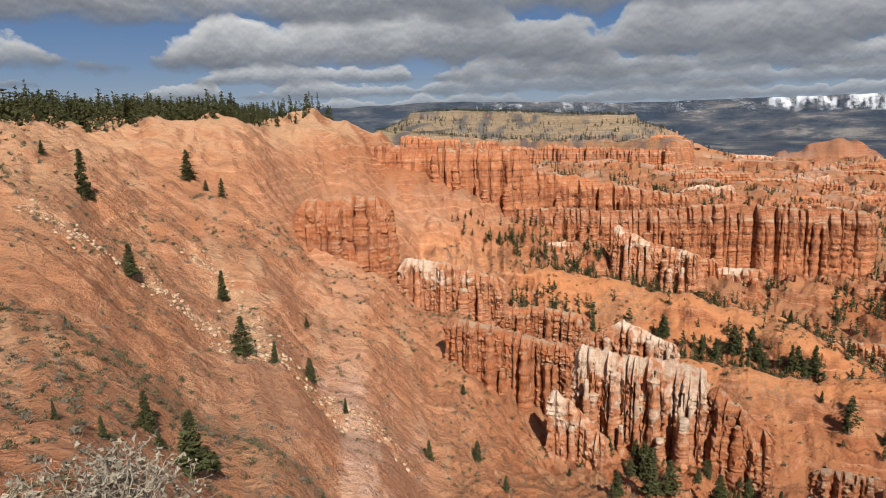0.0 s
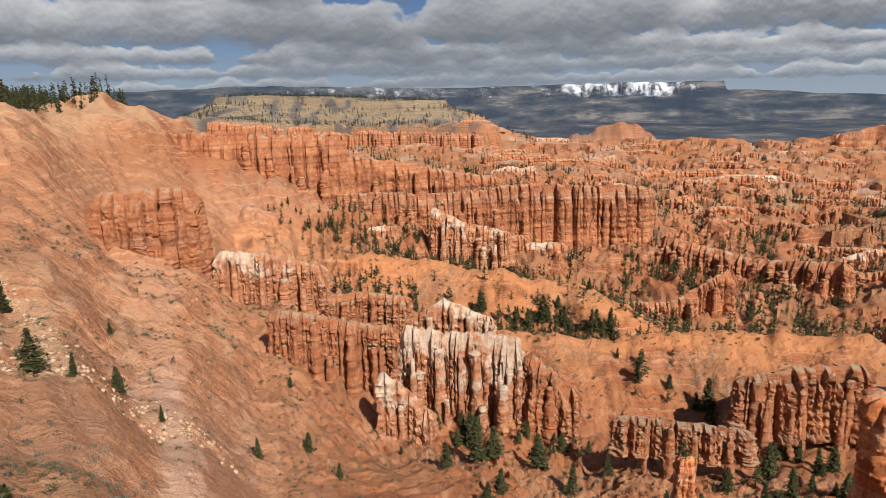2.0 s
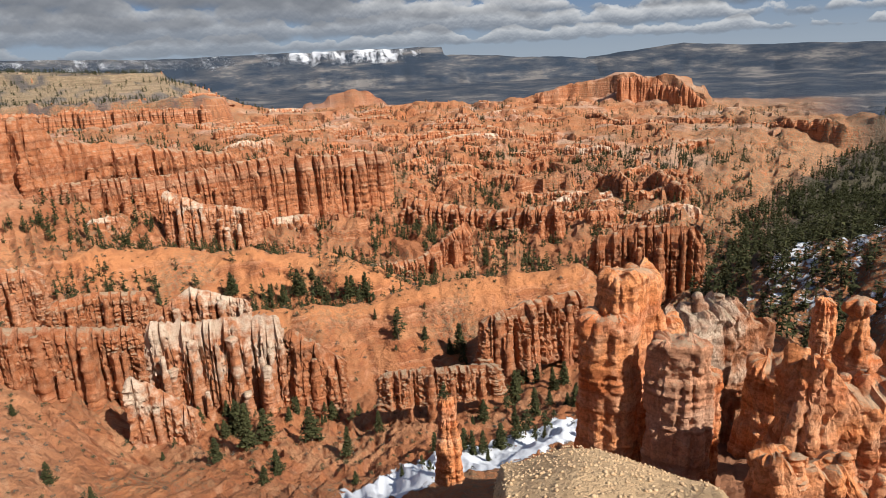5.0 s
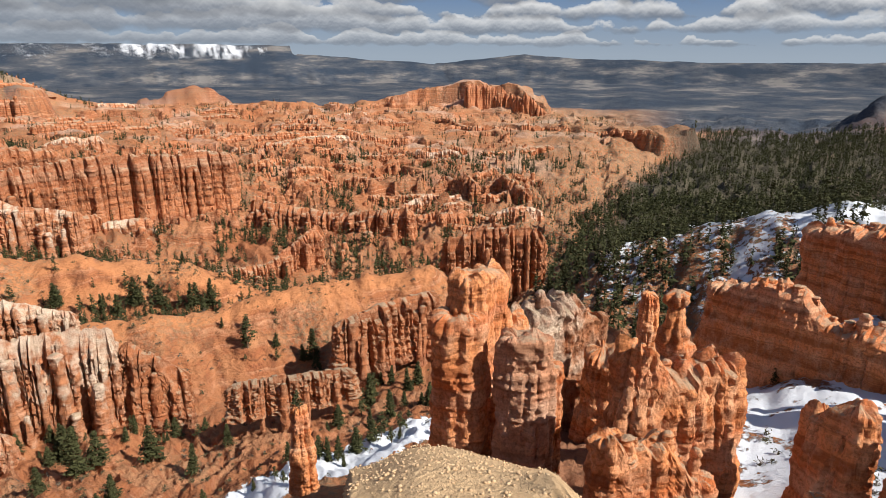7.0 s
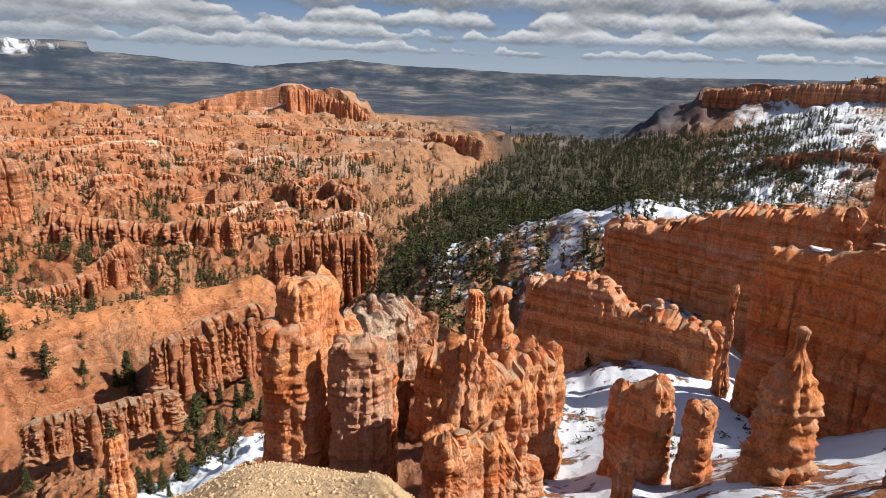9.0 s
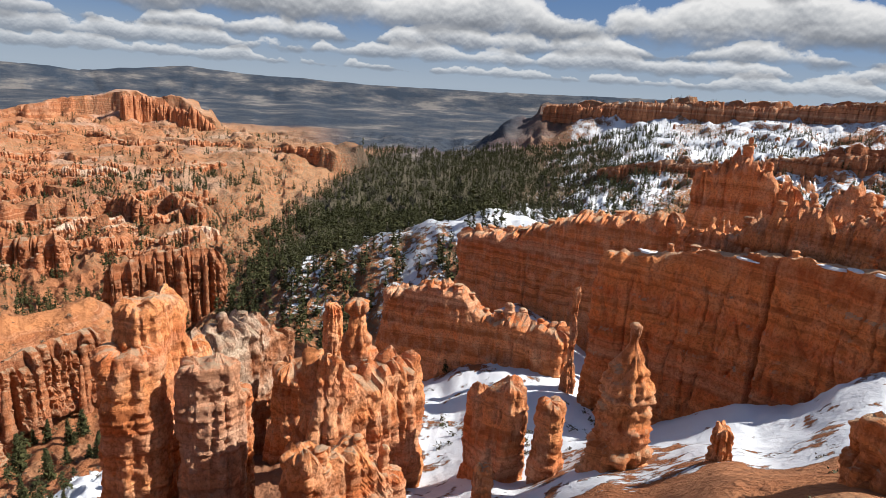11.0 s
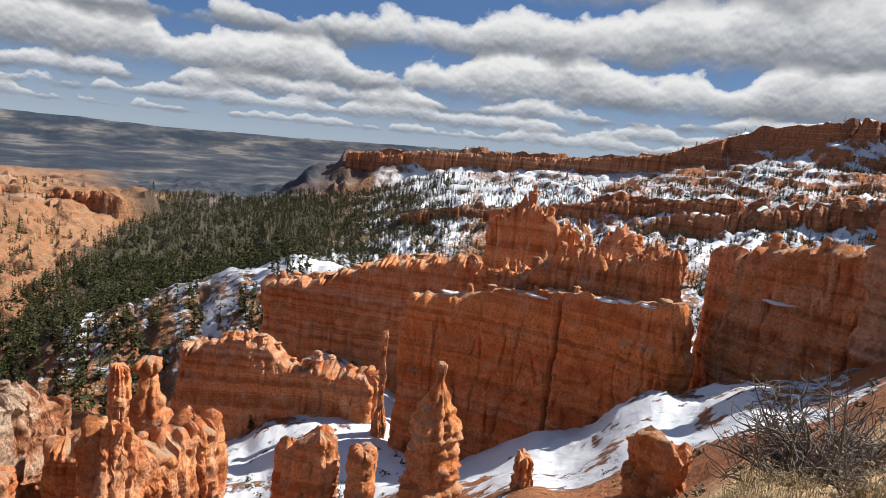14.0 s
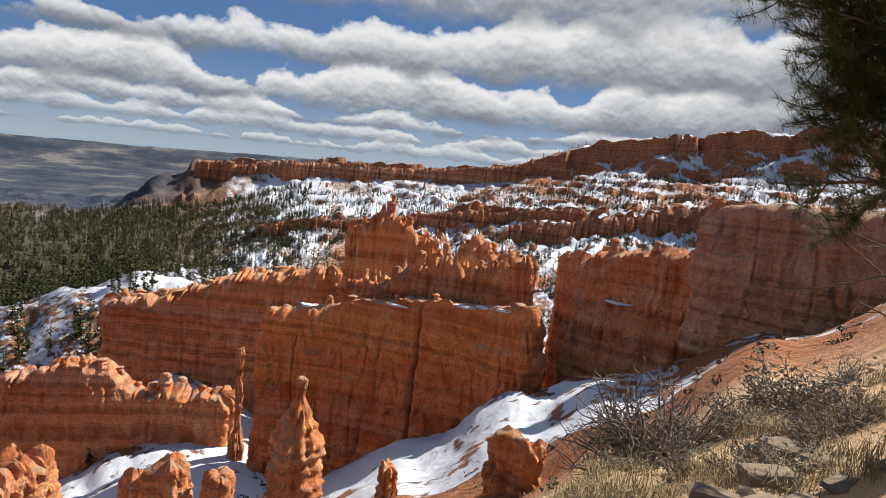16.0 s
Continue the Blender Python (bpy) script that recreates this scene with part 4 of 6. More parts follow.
for me in COLUMNS:
    me.materials.append(ROCK_FAR)
COLUMNS_PALE = [mesh_from("column", *column_mesh(50 + s), crisp=42) for s in range(12)]
for me in COLUMNS_PALE:
    me.materials.append(ROCK_PALE)


def fin(label, line, height, radius, gap=1.1, rows=2, depth=1.2, core=True, pale=False, seed=0, ragged=0.22, group="rock fins across the amphitheatre"):
    """A fin of columns along a crest line of (x, y, top z), standing in the slope; the columns are its parts."""
    rnd = random.Random(seed)
    pts = np.array(line, float)
    seg = np.hypot(*np.diff(pts[:, :2], axis=0).T)
    cum = np.concatenate([[0], np.cumsum(seg)])
    mid = pts.mean(0)
    root = tagged(new("rock_fin"), label, "rock formation", group)
    root.location = (mid[0], mid[1], mid[2] - height)
    back = mid[:2] / np.hypot(*mid[:2])
    if core:
        low = pts.copy()
        low[:, 2] -= height * 0.03
        low[:, :2] += back * radius * 0.5
        if gap >= 2.5:
            at = 0.0
            while at < cum[-1] - 20:
                run = min(rnd.uniform(35, 110), cum[-1] - at)
                ends = []
                lift, turn = rnd.uniform(-0.35, 0.05) * height, rnd.uniform(-0.35, 0.35) * run
                for u, t in ((at, -0.5), (at + run * 0.5, 0.15), (at + run, 0.5)):
                    p = np.array([np.interp(u, cum, low[:, k]) for k in range(3)])
                    p[:2] += back * (turn * t + rnd.uniform(-8, 8))
                    p[2] += lift + rnd.uniform(-0.12, 0.06) * height
                    ends.append(p - np.array([mid[0], mid[1], mid[2] - height]))
                foot = min(e[2] for e in ends) - height * 1.2
                me = rock_body("wall", np.array(ends), radius * rnd.uniform(0.6, 1.0), foot, crest=height * 0.10, taper=0.35, seed=int(seed * 40 + at) % 997, length_step=radius * 0.16, rings=30, flute=0.4, ledges=0.2, grain=0.2, block=3.0, wave=radius * 0.75, notch=height * 0.16, pillar=radius * 0.6)
                part("wall", me, ROCK_PALE if pale else ROCK_FAR, root)
                at += run + rnd.uniform(-10, 22)
        else:
            me = rock_body("wall", low - np.array([mid[0], mid[1], mid[2] - height]), radius * 0.95, -height * 0.35, crest=height * 0.05, taper=0.3, seed=seed + 3, length_step=max(0.55, radius * (0.115 if gap < 1.5 else 0.2)), rings=58 if gap < 1.5 else 26, flute=0.3, ledges=0.15, grain=0.2, block=max(1.5, radius * 0.3), wave=radius * 0.75 + 1.0, notch=height * 0.13, pillar=radius * 0.75)
            part("wall", me, ROCK_PALE if pale else ROCK_FAR, root)
    radius = min(radius * 0.5, 3.4)
    count = max(int(cum[-1] / (radius * gap * 5.0)), 1)
    for r in range(rows):
        for i in range(count):
            s = cum[-1] * (i + 0.5 + rnd.uniform(-0.3, 0.3)) / count
            p = [np.interp(s, cum, pts[:, k]) for k in range(3)]
            rr = radius * rnd.choice((0.5, 0.7, 0.85, 1.0, 1.25))
            dep = -(r + 1.0) * depth * radius + rnd.uniform(-0.5, 0.5) * radius
            x, y = p[0] + back[0] * dep, p[1] + back[1] * dep
            top = p[2] - height * (0.04 + r * rnd.uniform(0.1, 0.3) + abs(rnd.gauss(0, ragged)))
            g = ground_z(x, y)
            low = min(g - 2, top - height * 0.3)
            c = part("column", rnd.choice(COLUMNS_PALE if pale else COLUMNS), None, root)
            c.location = Vector((x, y, low)) - root.location
            c.scale = (rr, rr, top - low)
            c.rotation_euler = (0, 0, rnd.uniform(0, 6.28))
    return root


FINS = [
    ("broad rugged orange rock butte with two blocky tops", [(-68.4, 338.2, -39.3), (-59.2, 337.9, -42.4), (-49.9, 336.3, -38.9), (-33.9, 336.3, -39.4)], 38, 7, 1, False, 1.0),
    ("high orange cliff wall with deep buttresses and pale caps", [(-84.4, 553.6, -19.5), (-46.3, 548.0, -21.2), (-8.9, 544.9, -23.0), (28.0, 539.3, -25.6), (63.0, 531.3, -27.9)], 78, 12, 2, False, 1.1),
    ("stepped orange rock wall below the cliff", [(67.3, 540.8, -43.3), (107.6, 544.5, -49.3), (164.8, 545.7, -62.7), (202.1, 543.7, -68.2)], 48, 9, 2, False, 1.1),
    ("row of dark red rock columns", [(44.9, 528.1, -76.0), (81.8, 528.7, -73.9), (127.0, 524.9, -76.4), (170.4, 517.7, -76.6), (226.4, 512.2, -72.0)], 42, 7, 2, False, 1.0),
    ("row of tall rounded red rock columns", [(230.3, 515.9, -73.4), (270.3, 501.9, -75.3), (315.5, 486.7, -77.1)], 46, 9, 1, False, 1.15),
    ("small group of pale rock pinnacles", [(82.5, 483.0, -93.4), (96.4, 480.4, -94.1)], 30, 5, 1, True, 0.9),
    ("group of pale-topped rock pinnacles", [(131.7, 482.3, -82.6), (151.8, 471.1, -93.9), (179.5, 455.9, -99.9)], 26, 5, 2, True, 1.0),
    ("pale fluted rock fin on the slope", [(-18.4, 334.5, -71.6), (1.6, 330.0, -73.6), (27.2, 323.9, -80.6)], 24, 4.5, 1, True, 1.0),
    ("ribbed orange rock fin with a broken crest", [(32.7, 308.3, -92.0), (47.1, 303.4, -90.9), (64.6, 296.0, -92.8)], 17, 4, 1, False, 0.9),
    ("pointed white rock pinnacles", [(61.5, 275.2, -97.3), (75.9, 269.5, -87.5), (95.2, 261.2, -95.8)], 18, 3.2, 1, True, 0.9),
    ("dark orange rock fin with a ragged top", [(4.2, 262.0, -82.6), (19.1, 257.3, -84.5), (34.6, 251.6, -87.8), (47.1, 245.5, -89.4)], 22, 4, 2, False, 1.0),
    ("tall white-topped rock fin of fluted columns", [(52.5, 239.3, -87.7), (67.9, 232.3, -89.6), (80.3, 225.1, -89.5), (89.9, 218.2, -89.2)], 38, 3.6, 3, True, 0.95),
    ("stout orange rock columns at the foot of a slope", [(95.7, 215.7, -96.4), (101.4, 210.9, -101.1), (107.2, 205.8, -107.7)], 24, 4.2, 1, False, 0.9),
    ("pair of pale rock columns standing forward", [(39.4, 220.5, -96.8), (45.4, 219.4, -103.0), (53.8, 215.4, -112.2)], 28, 3.8, 1, True, 0.9),
    ("low orange rock fin below the saddle", [(168.3, 184.8, -103.4), (188.8, 178.8, -99.5), (207.6, 172.7, -99.6)], 20, 5, 2, False, 1.0),
    ("knobbly orange rock fin on the slope", [(109.6, 173.3, -103.2), (118.6, 167.2, -102.9), (140.9, 155.7, -104.9)], 9, 3.2, 1, False, 1.0),
    ("layered orange rock block above the forest", [(268.1, 209.1, -94.7), (285.6, 193.6, -88.4), (302.8, 175.5, -90.8)], 34, 4.5, 3, False, 0.9),
    ("ragged orange rock towers among trees", [(219.2, 369.9, -133.3), (256.2, 357.7, -136.2), (297.0, 351.3, -115.5)], 24, 5, 2, False, 1.3),
    ("ragged orange rock towers in a gully", [(321.9, 458.2, -115.8), (362.9, 399.9, -126.7), (387.9, 346.3, -118.5)], 30, 7, 2, False, 1.4),
    ("red cliff along the edge of the southern mesa", [(1848.5, 73.5, -33.5), (1783.6, -242.4, 1.4), (1675.1, -506.6, 6.9), (1573.7, -643.0, 19.7), (1417.5, -844.5, 68.7)], 36, 13, 1, False, 3.0),
    ("broken red cliff band above snowy slopes", [(968.8, -47.7, -100.3), (909.2, -140.3, -76.0), (809.2, -319.6, -43.2), (698.9, -429.0, -24.7)], 20, 8, 1, False, 3.0),
    ("dark red stepped cliff with snow on its ledges", [(706.7, -318.2, -54.6), (641.7, -397.8, -31.6), (548.6, -489.1, 2.7)], 30, 9, 1, False, 3.0),
    ("ribbed orange cliff below the humped mesa", [(1066.8, 982.0, -136.2), (1190.9, 635.9, -135.1), (1182.0, 421.8, -124.3)], 48, 12, 1, False, 2.5),
    ("red cliff face of the humped mesa", [(1675.4, 1232.6, -81.7), (1733.8, 1075.0, -92.3), (1732.3, 999.5, -142.0)], 60, 14, 1, False, 3.0),
    ("banded cliff on the lower step of the flat mesa", [(-109.1, 1636.4, -33.9), (158.1, 1531.9, -59.2), (476.9, 1358.7, -63.8)], 40, 11, 1, False, 3.0),
    ("pale rim cliff of the flat mesa", [(82.4, 1858.2, 13.3), (215.2, 1787.1, 7.7), (375.6, 1678.5, -5.7)], 18, 9, 1, True, 3.5),
    ("eroded orange cliff among the middle ribs", [(729.0, 837.0, -136.4), (798.7, 618.2, -147.3), (822.9, 388.6, -147.8)], 30, 9, 1, False, 2.5),
]
for k, (label, line, height, radius, rows, pale, gap) in enumerate(FINS):
    fin(label, line, height, radius, gap, rows, pale=pale, seed=k)



def rib_fins():
    """Short broken fins on the ribs of the badlands, each along its own slope."""
    rnd = random.Random(91)
    made = 0
    while made < 78:
        near = made < 52
        a, d = rnd.uniform(17, 59), rnd.uniform(440, 1000) if near else rnd.uniform(1000, 1750)
        x, y = d * math.sin(radians(a)), d * math.cos(radians(a))
        z = ground_z(x, y)
        dip = sum(ground_z(x + p, y + q) for p, q in ((22, 0), (-22, 0), (0, 22), (0, -22))) / 4 - z
        if dip > 0.5:
            continue
        run = rnd.uniform(22, 60) if near else rnd.uniform(50, 130)
        way = radians(a + rnd.choice((60, 75, 100, 130)) + rnd.uniform(-15, 15))
        tall = rnd.uniform(9, 19) if near else rnd.uniform(12, 22)
        line = []
        for t in (-0.5, -0.15, 0.2, 0.5):
            px, py = x + t * run * math.sin(way) + rnd.uniform(-4, 4), y + t * run * math.cos(way) + rnd.uniform(-4, 4)
            line.append((px, py, 0.5 * (ground_z(px, py) + z) + tall * rnd.uniform(0.35, 0.75)))
        pale = rnd.random() < 0.16
        fin("short broken pale-topped rock fin on a badland rib" if pale else "short broken orange rock fin on a badland rib", line, tall * 1.2, rnd.uniform(3.5, 5.5) if near else rnd.uniform(5, 8), 1.5, 0, pale=pale, seed=300 + made, group="rock fins on the badland ribs")
        made += 1


rib_fins()

TURRETS = [mesh_from("turret", *column_mesh(200 + s, 14, 20), crisp=42) for s in range(10)]
TURRETS_PALE = [m.copy() for m in TURRETS]
for m in TURRETS:
    m.materials.append(ROCK)
for m in TURRETS_PALE:
    m.materials.append(ROCK_PALE)

# near walls and towers: label, crest line, half thickness, foot height, taper, crest
NEAR = [
    ("rock_tower", "tall knobbly orange rock tower with a tilted pale top", [(53.8, 39.4, -22.1), (59.2, 40.6, -23.2)], 2.5, -52, 0.22, 0.6),
    ("rock_tower", "stout orange rock shoulder with a pale knob", [(51.5, 39.7, -26.0), (52.4, 38.4, -25.8)], 2.1, -50, 0.15, 0.5),
    ("rock_tower", "layered orange rock tower behind a taller one", [(60.2, 39.4, -26.1), (61.0, 38.2, -29.2)], 2.2, -52, 0.2, 0.7),
    ("rock_tower", "smooth pinkish rock tower with a square head", [(53.7, 32.9, -27.4), (54.7, 31.3, -27.3)], 2.1, -50, 0.2, 0.5),
    ("rock_tower", "narrow orange rock pillar", [(58.1, 31.4, -31.9)], 1.6, -50, 0.2, 0.5),
    ("rock_tower", "white layered rock tower with a spiked crest", [(77.3, 46.5, -36.1), (82.5, 45.8, -36.6), (87.8, 44.3, -36.2), (92.6, 43.5, -40.6)], 3.6, -66, 0.35, 1.6),
    ("rock_tower", "low layered orange rock shoulder", [(82.4, 36.1, -40.3), (83.5, 33.5, -40.8)], 3.2, -62, 0.2, 0.8),
    ("rock_wall", "jagged orange rock fin with a ragged crest", [(52.8, 19.7, -24.3), (55.5, 18.9, -28.1), (58.3, 17.0, -27.7), (60.8, 15.0, -27.2)], 2.5, -46, 0.3, 1.0),
    ("rock_wall", "group of low rounded rock knobs", [(43.9, 18.2, -28.6), (46.0, 16.9, -30.0), (48.0, 15.5, -29.7), (50.1, 12.9, -33.3)], 1.9, -42, 0.25, 0.8),
    ("rock_wall", "long orange rock wall with a pale slab on top", [(108.6, 27.4, -35.7), (107.9, 21.4, -33.6), (108.0, 14.9, -34.4), (107.3, 12.2, -37.5), (105.9, 4.3, -37.3), (104.0, -1.1, -38.1)], 3.0, -56, 0.3, 0.9),
    ("rock_wall", "stepped red rock wall with snow at its foot", [(158.7, 20.4, -34.9), (154.8, 7.9, -32.7), (150.0, -3.9, -26.9), (143.3, -22.3, -23.8)], 4.5, -66, 0.2, 1.2),
    ("rock_tower", "castle-like red rock tower with broken battlements", [(135.3, -27.3, -14.5), (133.5, -30.7, -9.8), (131.2, -35.8, -10.5), (128.9, -40.1, -14.3)], 4.0, -60, 0.4, 2.2),
    ("rock_tower", "red rock tower with ragged turrets", [(121.3, -40.9, -20.1), (118.1, -46.6, -12.1), (115.6, -50.2, -15.6), (111.7, -53.8, -15.6)], 3.6, -58, 0.4, 2.2),
    ("rock_wall", "great flat-faced orange rock wall with layered bands", [(93.7, -8.0, -22.0), (89.1, -18.3, -19.4), (84.5, -24.7, -18.0), (77.8, -31.6, -16.9), (71.4, -36.1, -15.8)], 2.6, -52, 0.25, 0.4),
    ("rock_wall", "upper tier of ragged orange rock battlements", [(95.3, -18.1, -18.7), (92.3, -22.5, -16.6), (87.3, -29.2, -12.9), (83.2, -34.3, -13.2), (78.2, -38.0, -10.9)], 2.2, -44, 0.3, 1.4),
    ("rock_tower", "slim rock needle beside a wall", [(96.9, -3.5, -28.4)], 1.3, -56, 0.6, 0.4),
    ("rock_tower", "two-pronged orange rock stump in snow", [(59.7, 5.5, -28.6), (58.9, 3.3, -27.4)], 2.0, -50, 0.3, 0.7),
    ("rock_tower", "rounded orange rock stump", [(57.0, -0.8, -27.7)], 1.5, -48, 0.2, 0.4),
    ("rock_tower", "small pointed yellow rock cone", [(43.4, -12.1, -21.2)], 1.7, -35, 0.6, 0.3),
    ("rock_tower", "blocky orange rock stub beside the snowy trail", [(29.7, -14.4, -13.1), (28.2, -15.1, -12.7)], 0.75, -20, 0.12, 0.5),
    ("rock_tower", "tiny orange rock stump", [(49.8, 4.4, -31.1)], 1.0, -40, 0.3, 0.4),
    ("rock_tower", "leaning red rock tower", [(78.1, -44.7, -9.7), (77.4, -45.9, -9.8)], 2.0, -42, 0.35, 0.6),
    ("rock_wall", "red rock wall stepping up the slope", [(74.8, -46.3, -9.2), (68.5, -50.3, -7.4), (61.0, -54.8, -6.2)], 3.2, -36, 0.35, 0.9),
    ("rock_wall", "sheer pinkish orange rock wall under the rim", [(55.2, -49.3, -1.1), (49.8, -52.0, -0.6), (42.7, -55.4, -0.3), (36.3, -55.1, 0.0)], 2.6, -16, 0.2, 0.4),
    ("rock_tower", "small orange hoodoo with a tree on its head", [(56.3, 72.8, -51.3)], 1.9, -66, 0.45, 0.4),
    ("rock_tower", "lone rock stub in the forest", [(140.9, 51.3, -51.9)], 2.6, -75, 0.35, 0.5),
]
WALL_CRACK = 21.6
for k, (name, label, line, half, foot, taper, crest) in enumerate(NEAR):
    mid = np.array(line).mean(0)
    step = 0.24 if mid[1] ** 2 + mid[0] ** 2 < 100 ** 2 else 0.36
    flat = "flat-faced" in label or "sheer" in label
    local = np.array(line) - (mid[0], mid[1], 0)
    if flat:
        me = rock_body(name, local, half, foot, crest, taper, seed=k + 30, length_step=step * 0.8, rings=116, wave=3.2, notch=0.5, flute=0.05, ledges=0.13, grain=0.06, block=1.9, split=WALL_CRACK if "great" in label else None)
    else:
        me = crag(local, half, foot, crest, taper, seed=k + 30, step=step, flute=min(1.6, 0.35 + 0.4 * half))
    ob = part(name, me, ROCK_PALE if "white" in label else ROCK_CALM if "flat-faced" in label else ROCK_PINK_BOUNCE if "pinkish" in label else ROCK)
    ob.location = (mid[0], mid[1], 0)
    tagged(ob, label, "rock formation", "rock towers near the rim")
    rnd = random.Random(k)
    pts = np.array(line) - (mid[0], mid[1], 0)
    span = float(np.hypot(*np.diff(pts[:, :2], axis=0).T).sum()) if len(pts) > 1 else 0.5
    for i in range(0 if half < 1.7 or (name == "rock_tower" and span < 6) else int(2 + span / (half * (1.1 if flat else 0.9)))):
        u = rnd.random() * (len(pts) - 1) if len(pts) > 1 else 0
        q = pts[int(u)] + (u - int(u)) * (pts[min(int(u) + 1, len(pts) - 1)] - pts[int(u)])
        r = half * rnd.uniform(0.14, 0.36)
        c = part("turret", rnd.choice(TURRETS_PALE if "white" in label else TURRETS), None, ob)
        tall = rnd.uniform(1.0, 2.2) * (0.6 + crest)
        c.location = (q[0] + rnd.uniform(-0.4, 0.4) * half, q[1] + rnd.uniform(-0.4, 0.4) * half, q[2] - tall * 0.75)
        c.scale = (r, r, tall * rnd.uniform(0.9, 1.5))
        c.rotation_euler = (rnd.gauss(0, 0.08), rnd.gauss(0, 0.08), rnd.uniform(0, 6.28))


def capped_spire(label, tip, widths, drop, seed, cap):
    """A slim hoodoo: widths are (depth below the tip, half width); a hard cap over a narrow neck."""
    x, y, z = tip
    th = np.linspace(0, 2 * math.pi, 40, endpoint=False)
    dep = np.linspace(0, drop, 110)
    r = np.interp(dep, [d for d, _ in widths], [w for _, w in widths])[:, None]
    c, s = np.cos(th)[None], np.sin(th)[None]
    zz = -dep[:, None]
    r = r * (1 + 0.13 * np.tanh(2.5 * perlin(zz / 0.6, seed, 0.3)) - 0.3 * np.exp(-(perlin(c * 1.1 + seed, s * 1.1, zz / 6) / 0.09) ** 2) + 0.12 * perlin(zz / 1.6, seed, 2.3) + 0.3 * fbm(c * 1.3 + seed, s * 1.3, zz / 4, 3) + 0.13 * fbm(c * 3 + seed, s * 3, zz / 0.9, 4))
    X, Y = r * c + 0.25 * perlin(zz / 5, seed, 4.1), r * s + 0.25 * perlin(zz / 5, seed, 8.1)
    root = tagged(new("hoodoo"), label, "rock formation", "rock towers near the rim")
    root.location = (x, y, z)
    cut = int(np.searchsorted(dep, cap)) + 1
    P = np.stack([X, Y, zz + 0 * X], -1)
    for name, rows_ in (("cap", P[:cut]), ("shaft", P[cut - 1:])):
        verts = np.concatenate([rows_.reshape(-1, 3), [rows_[0].mean(0) + (0, 0, 0.1)], [rows_[-1].mean(0)]])
        m, k = len(rows_), len(verts)
        q = grid_faces(m, 40, True)[:, ::-1]
        top = [(i, (i + 1) % 40, k - 2) for i in range(40)]
        low = [((m - 1) * 40 + (i + 1) % 40, (m - 1) * 40 + i, k - 1) for i in range(40)]
        part(name, mesh_from(name, verts, np.concatenate([q[:, [0, 1, 2]], q[:, [0, 2, 3]], top, low])), ROCK, root)


capped_spire("hammer-shaped hoodoo with a flat cap on a thick neck", (76.2, 24.2, -27.1), [(0, 0.9), (0.4, 1.7), (1.4, 1.6), (1.9, 1.0), (3.5, 1.2), (6, 1.9), (9, 2.3), (30, 3.5)], 30, 1.7, 1.7)
capped_spire("slim spire with a small square cap and a wide foot", (51.6, -6.6, -17.4), [(0, 0.3), (0.2, 0.48), (0.9, 0.45), (1.2, 0.3), (1.9, 0.42), (2.5, 0.75), (3.1, 1.2), (4.2, 1.65), (6, 2.0), (10, 2.3), (20, 2.9)], 20, 5.2, 1.1)


# ---- far badlands: countless small columns on the ribs, and forests ----
def scatter_mesh(name, verts, tris, spots, mat, label, category):
    """Many copies of a few low meshes in one mesh. spots: (x, y, z, width, height, turn, kind)."""
    vs, fs, at = [], [], 0
    for x, y, z, w, h, turn, kind in spots:
        v = verts[int(kind) % len(verts)]
        c, s = math.cos(turn), math.sin(turn)
        vs.append(np.stack([x + w * (v[:, 0] * c - v[:, 1] * s), y + w * (v[:, 0] * s + v[:, 1] * c), z + h * v[:, 2]], -1))
        fs.append(tris[int(kind) % len(tris)] + at)
        at += len(v)
    ob = part(name, mesh_from(name, np.concatenate(vs), np.concatenate(fs)), mat)
    tagged(ob, label, category, kind="stuff")
    return ob


def rand_polar(rnd, n, a0, a1, d0, d1):
    a = np.radians(rnd.uniform(a0, a1, n))
    d = np.sqrt(rnd.uniform(0, 1, n) * (d1 * d1 - d0 * d0) + d0 * d0)
    return d * np.sin(a), d * np.cos(a), d, np.degrees(a)


def far_columns():
    rnd = np.random.default_rng(21)
    low = [column_mesh(100 + s, 6, 7) for s in range(12)]
    spots = []
    for n, a0, a1, d0, d1, wid, hei in ((5500, 14, 60, 440, 1150, 3.0, 12), (3000, 4, 60, 1000, 2000, 4.0, 14), (1200, 98, 140, 650, 1700, 4.5, 14)):
        x, y, d, a = rand_polar(rnd, n, a0, a1, d0, d1)
        z = land(x, y)
        rise = np.hypot(land(x + 4, y) - z, land(x, y + 4) - z) / 4
        ok = (rise > 0.6) & (fbm(x / 70, y / 70, 12.3, 2) > 0.0)
        for i in np.nonzero(ok)[0]:
            w = wid * rnd.uniform(0.4, 1.1)
            h = hei * rnd.uniform(0.5, 1.2)
            spots.append((x[i], y[i], z[i] - h * 0.62, w, h, rnd.uniform(0, 6.28), rnd.integers(12)))
    scatter_mesh("hoodoo_field", [v for v, _ in low], [t for _, t in low], spots, ROCK_FAR, "countless small orange rock columns on distant eroded ribs", "rock formations")


far_columns()


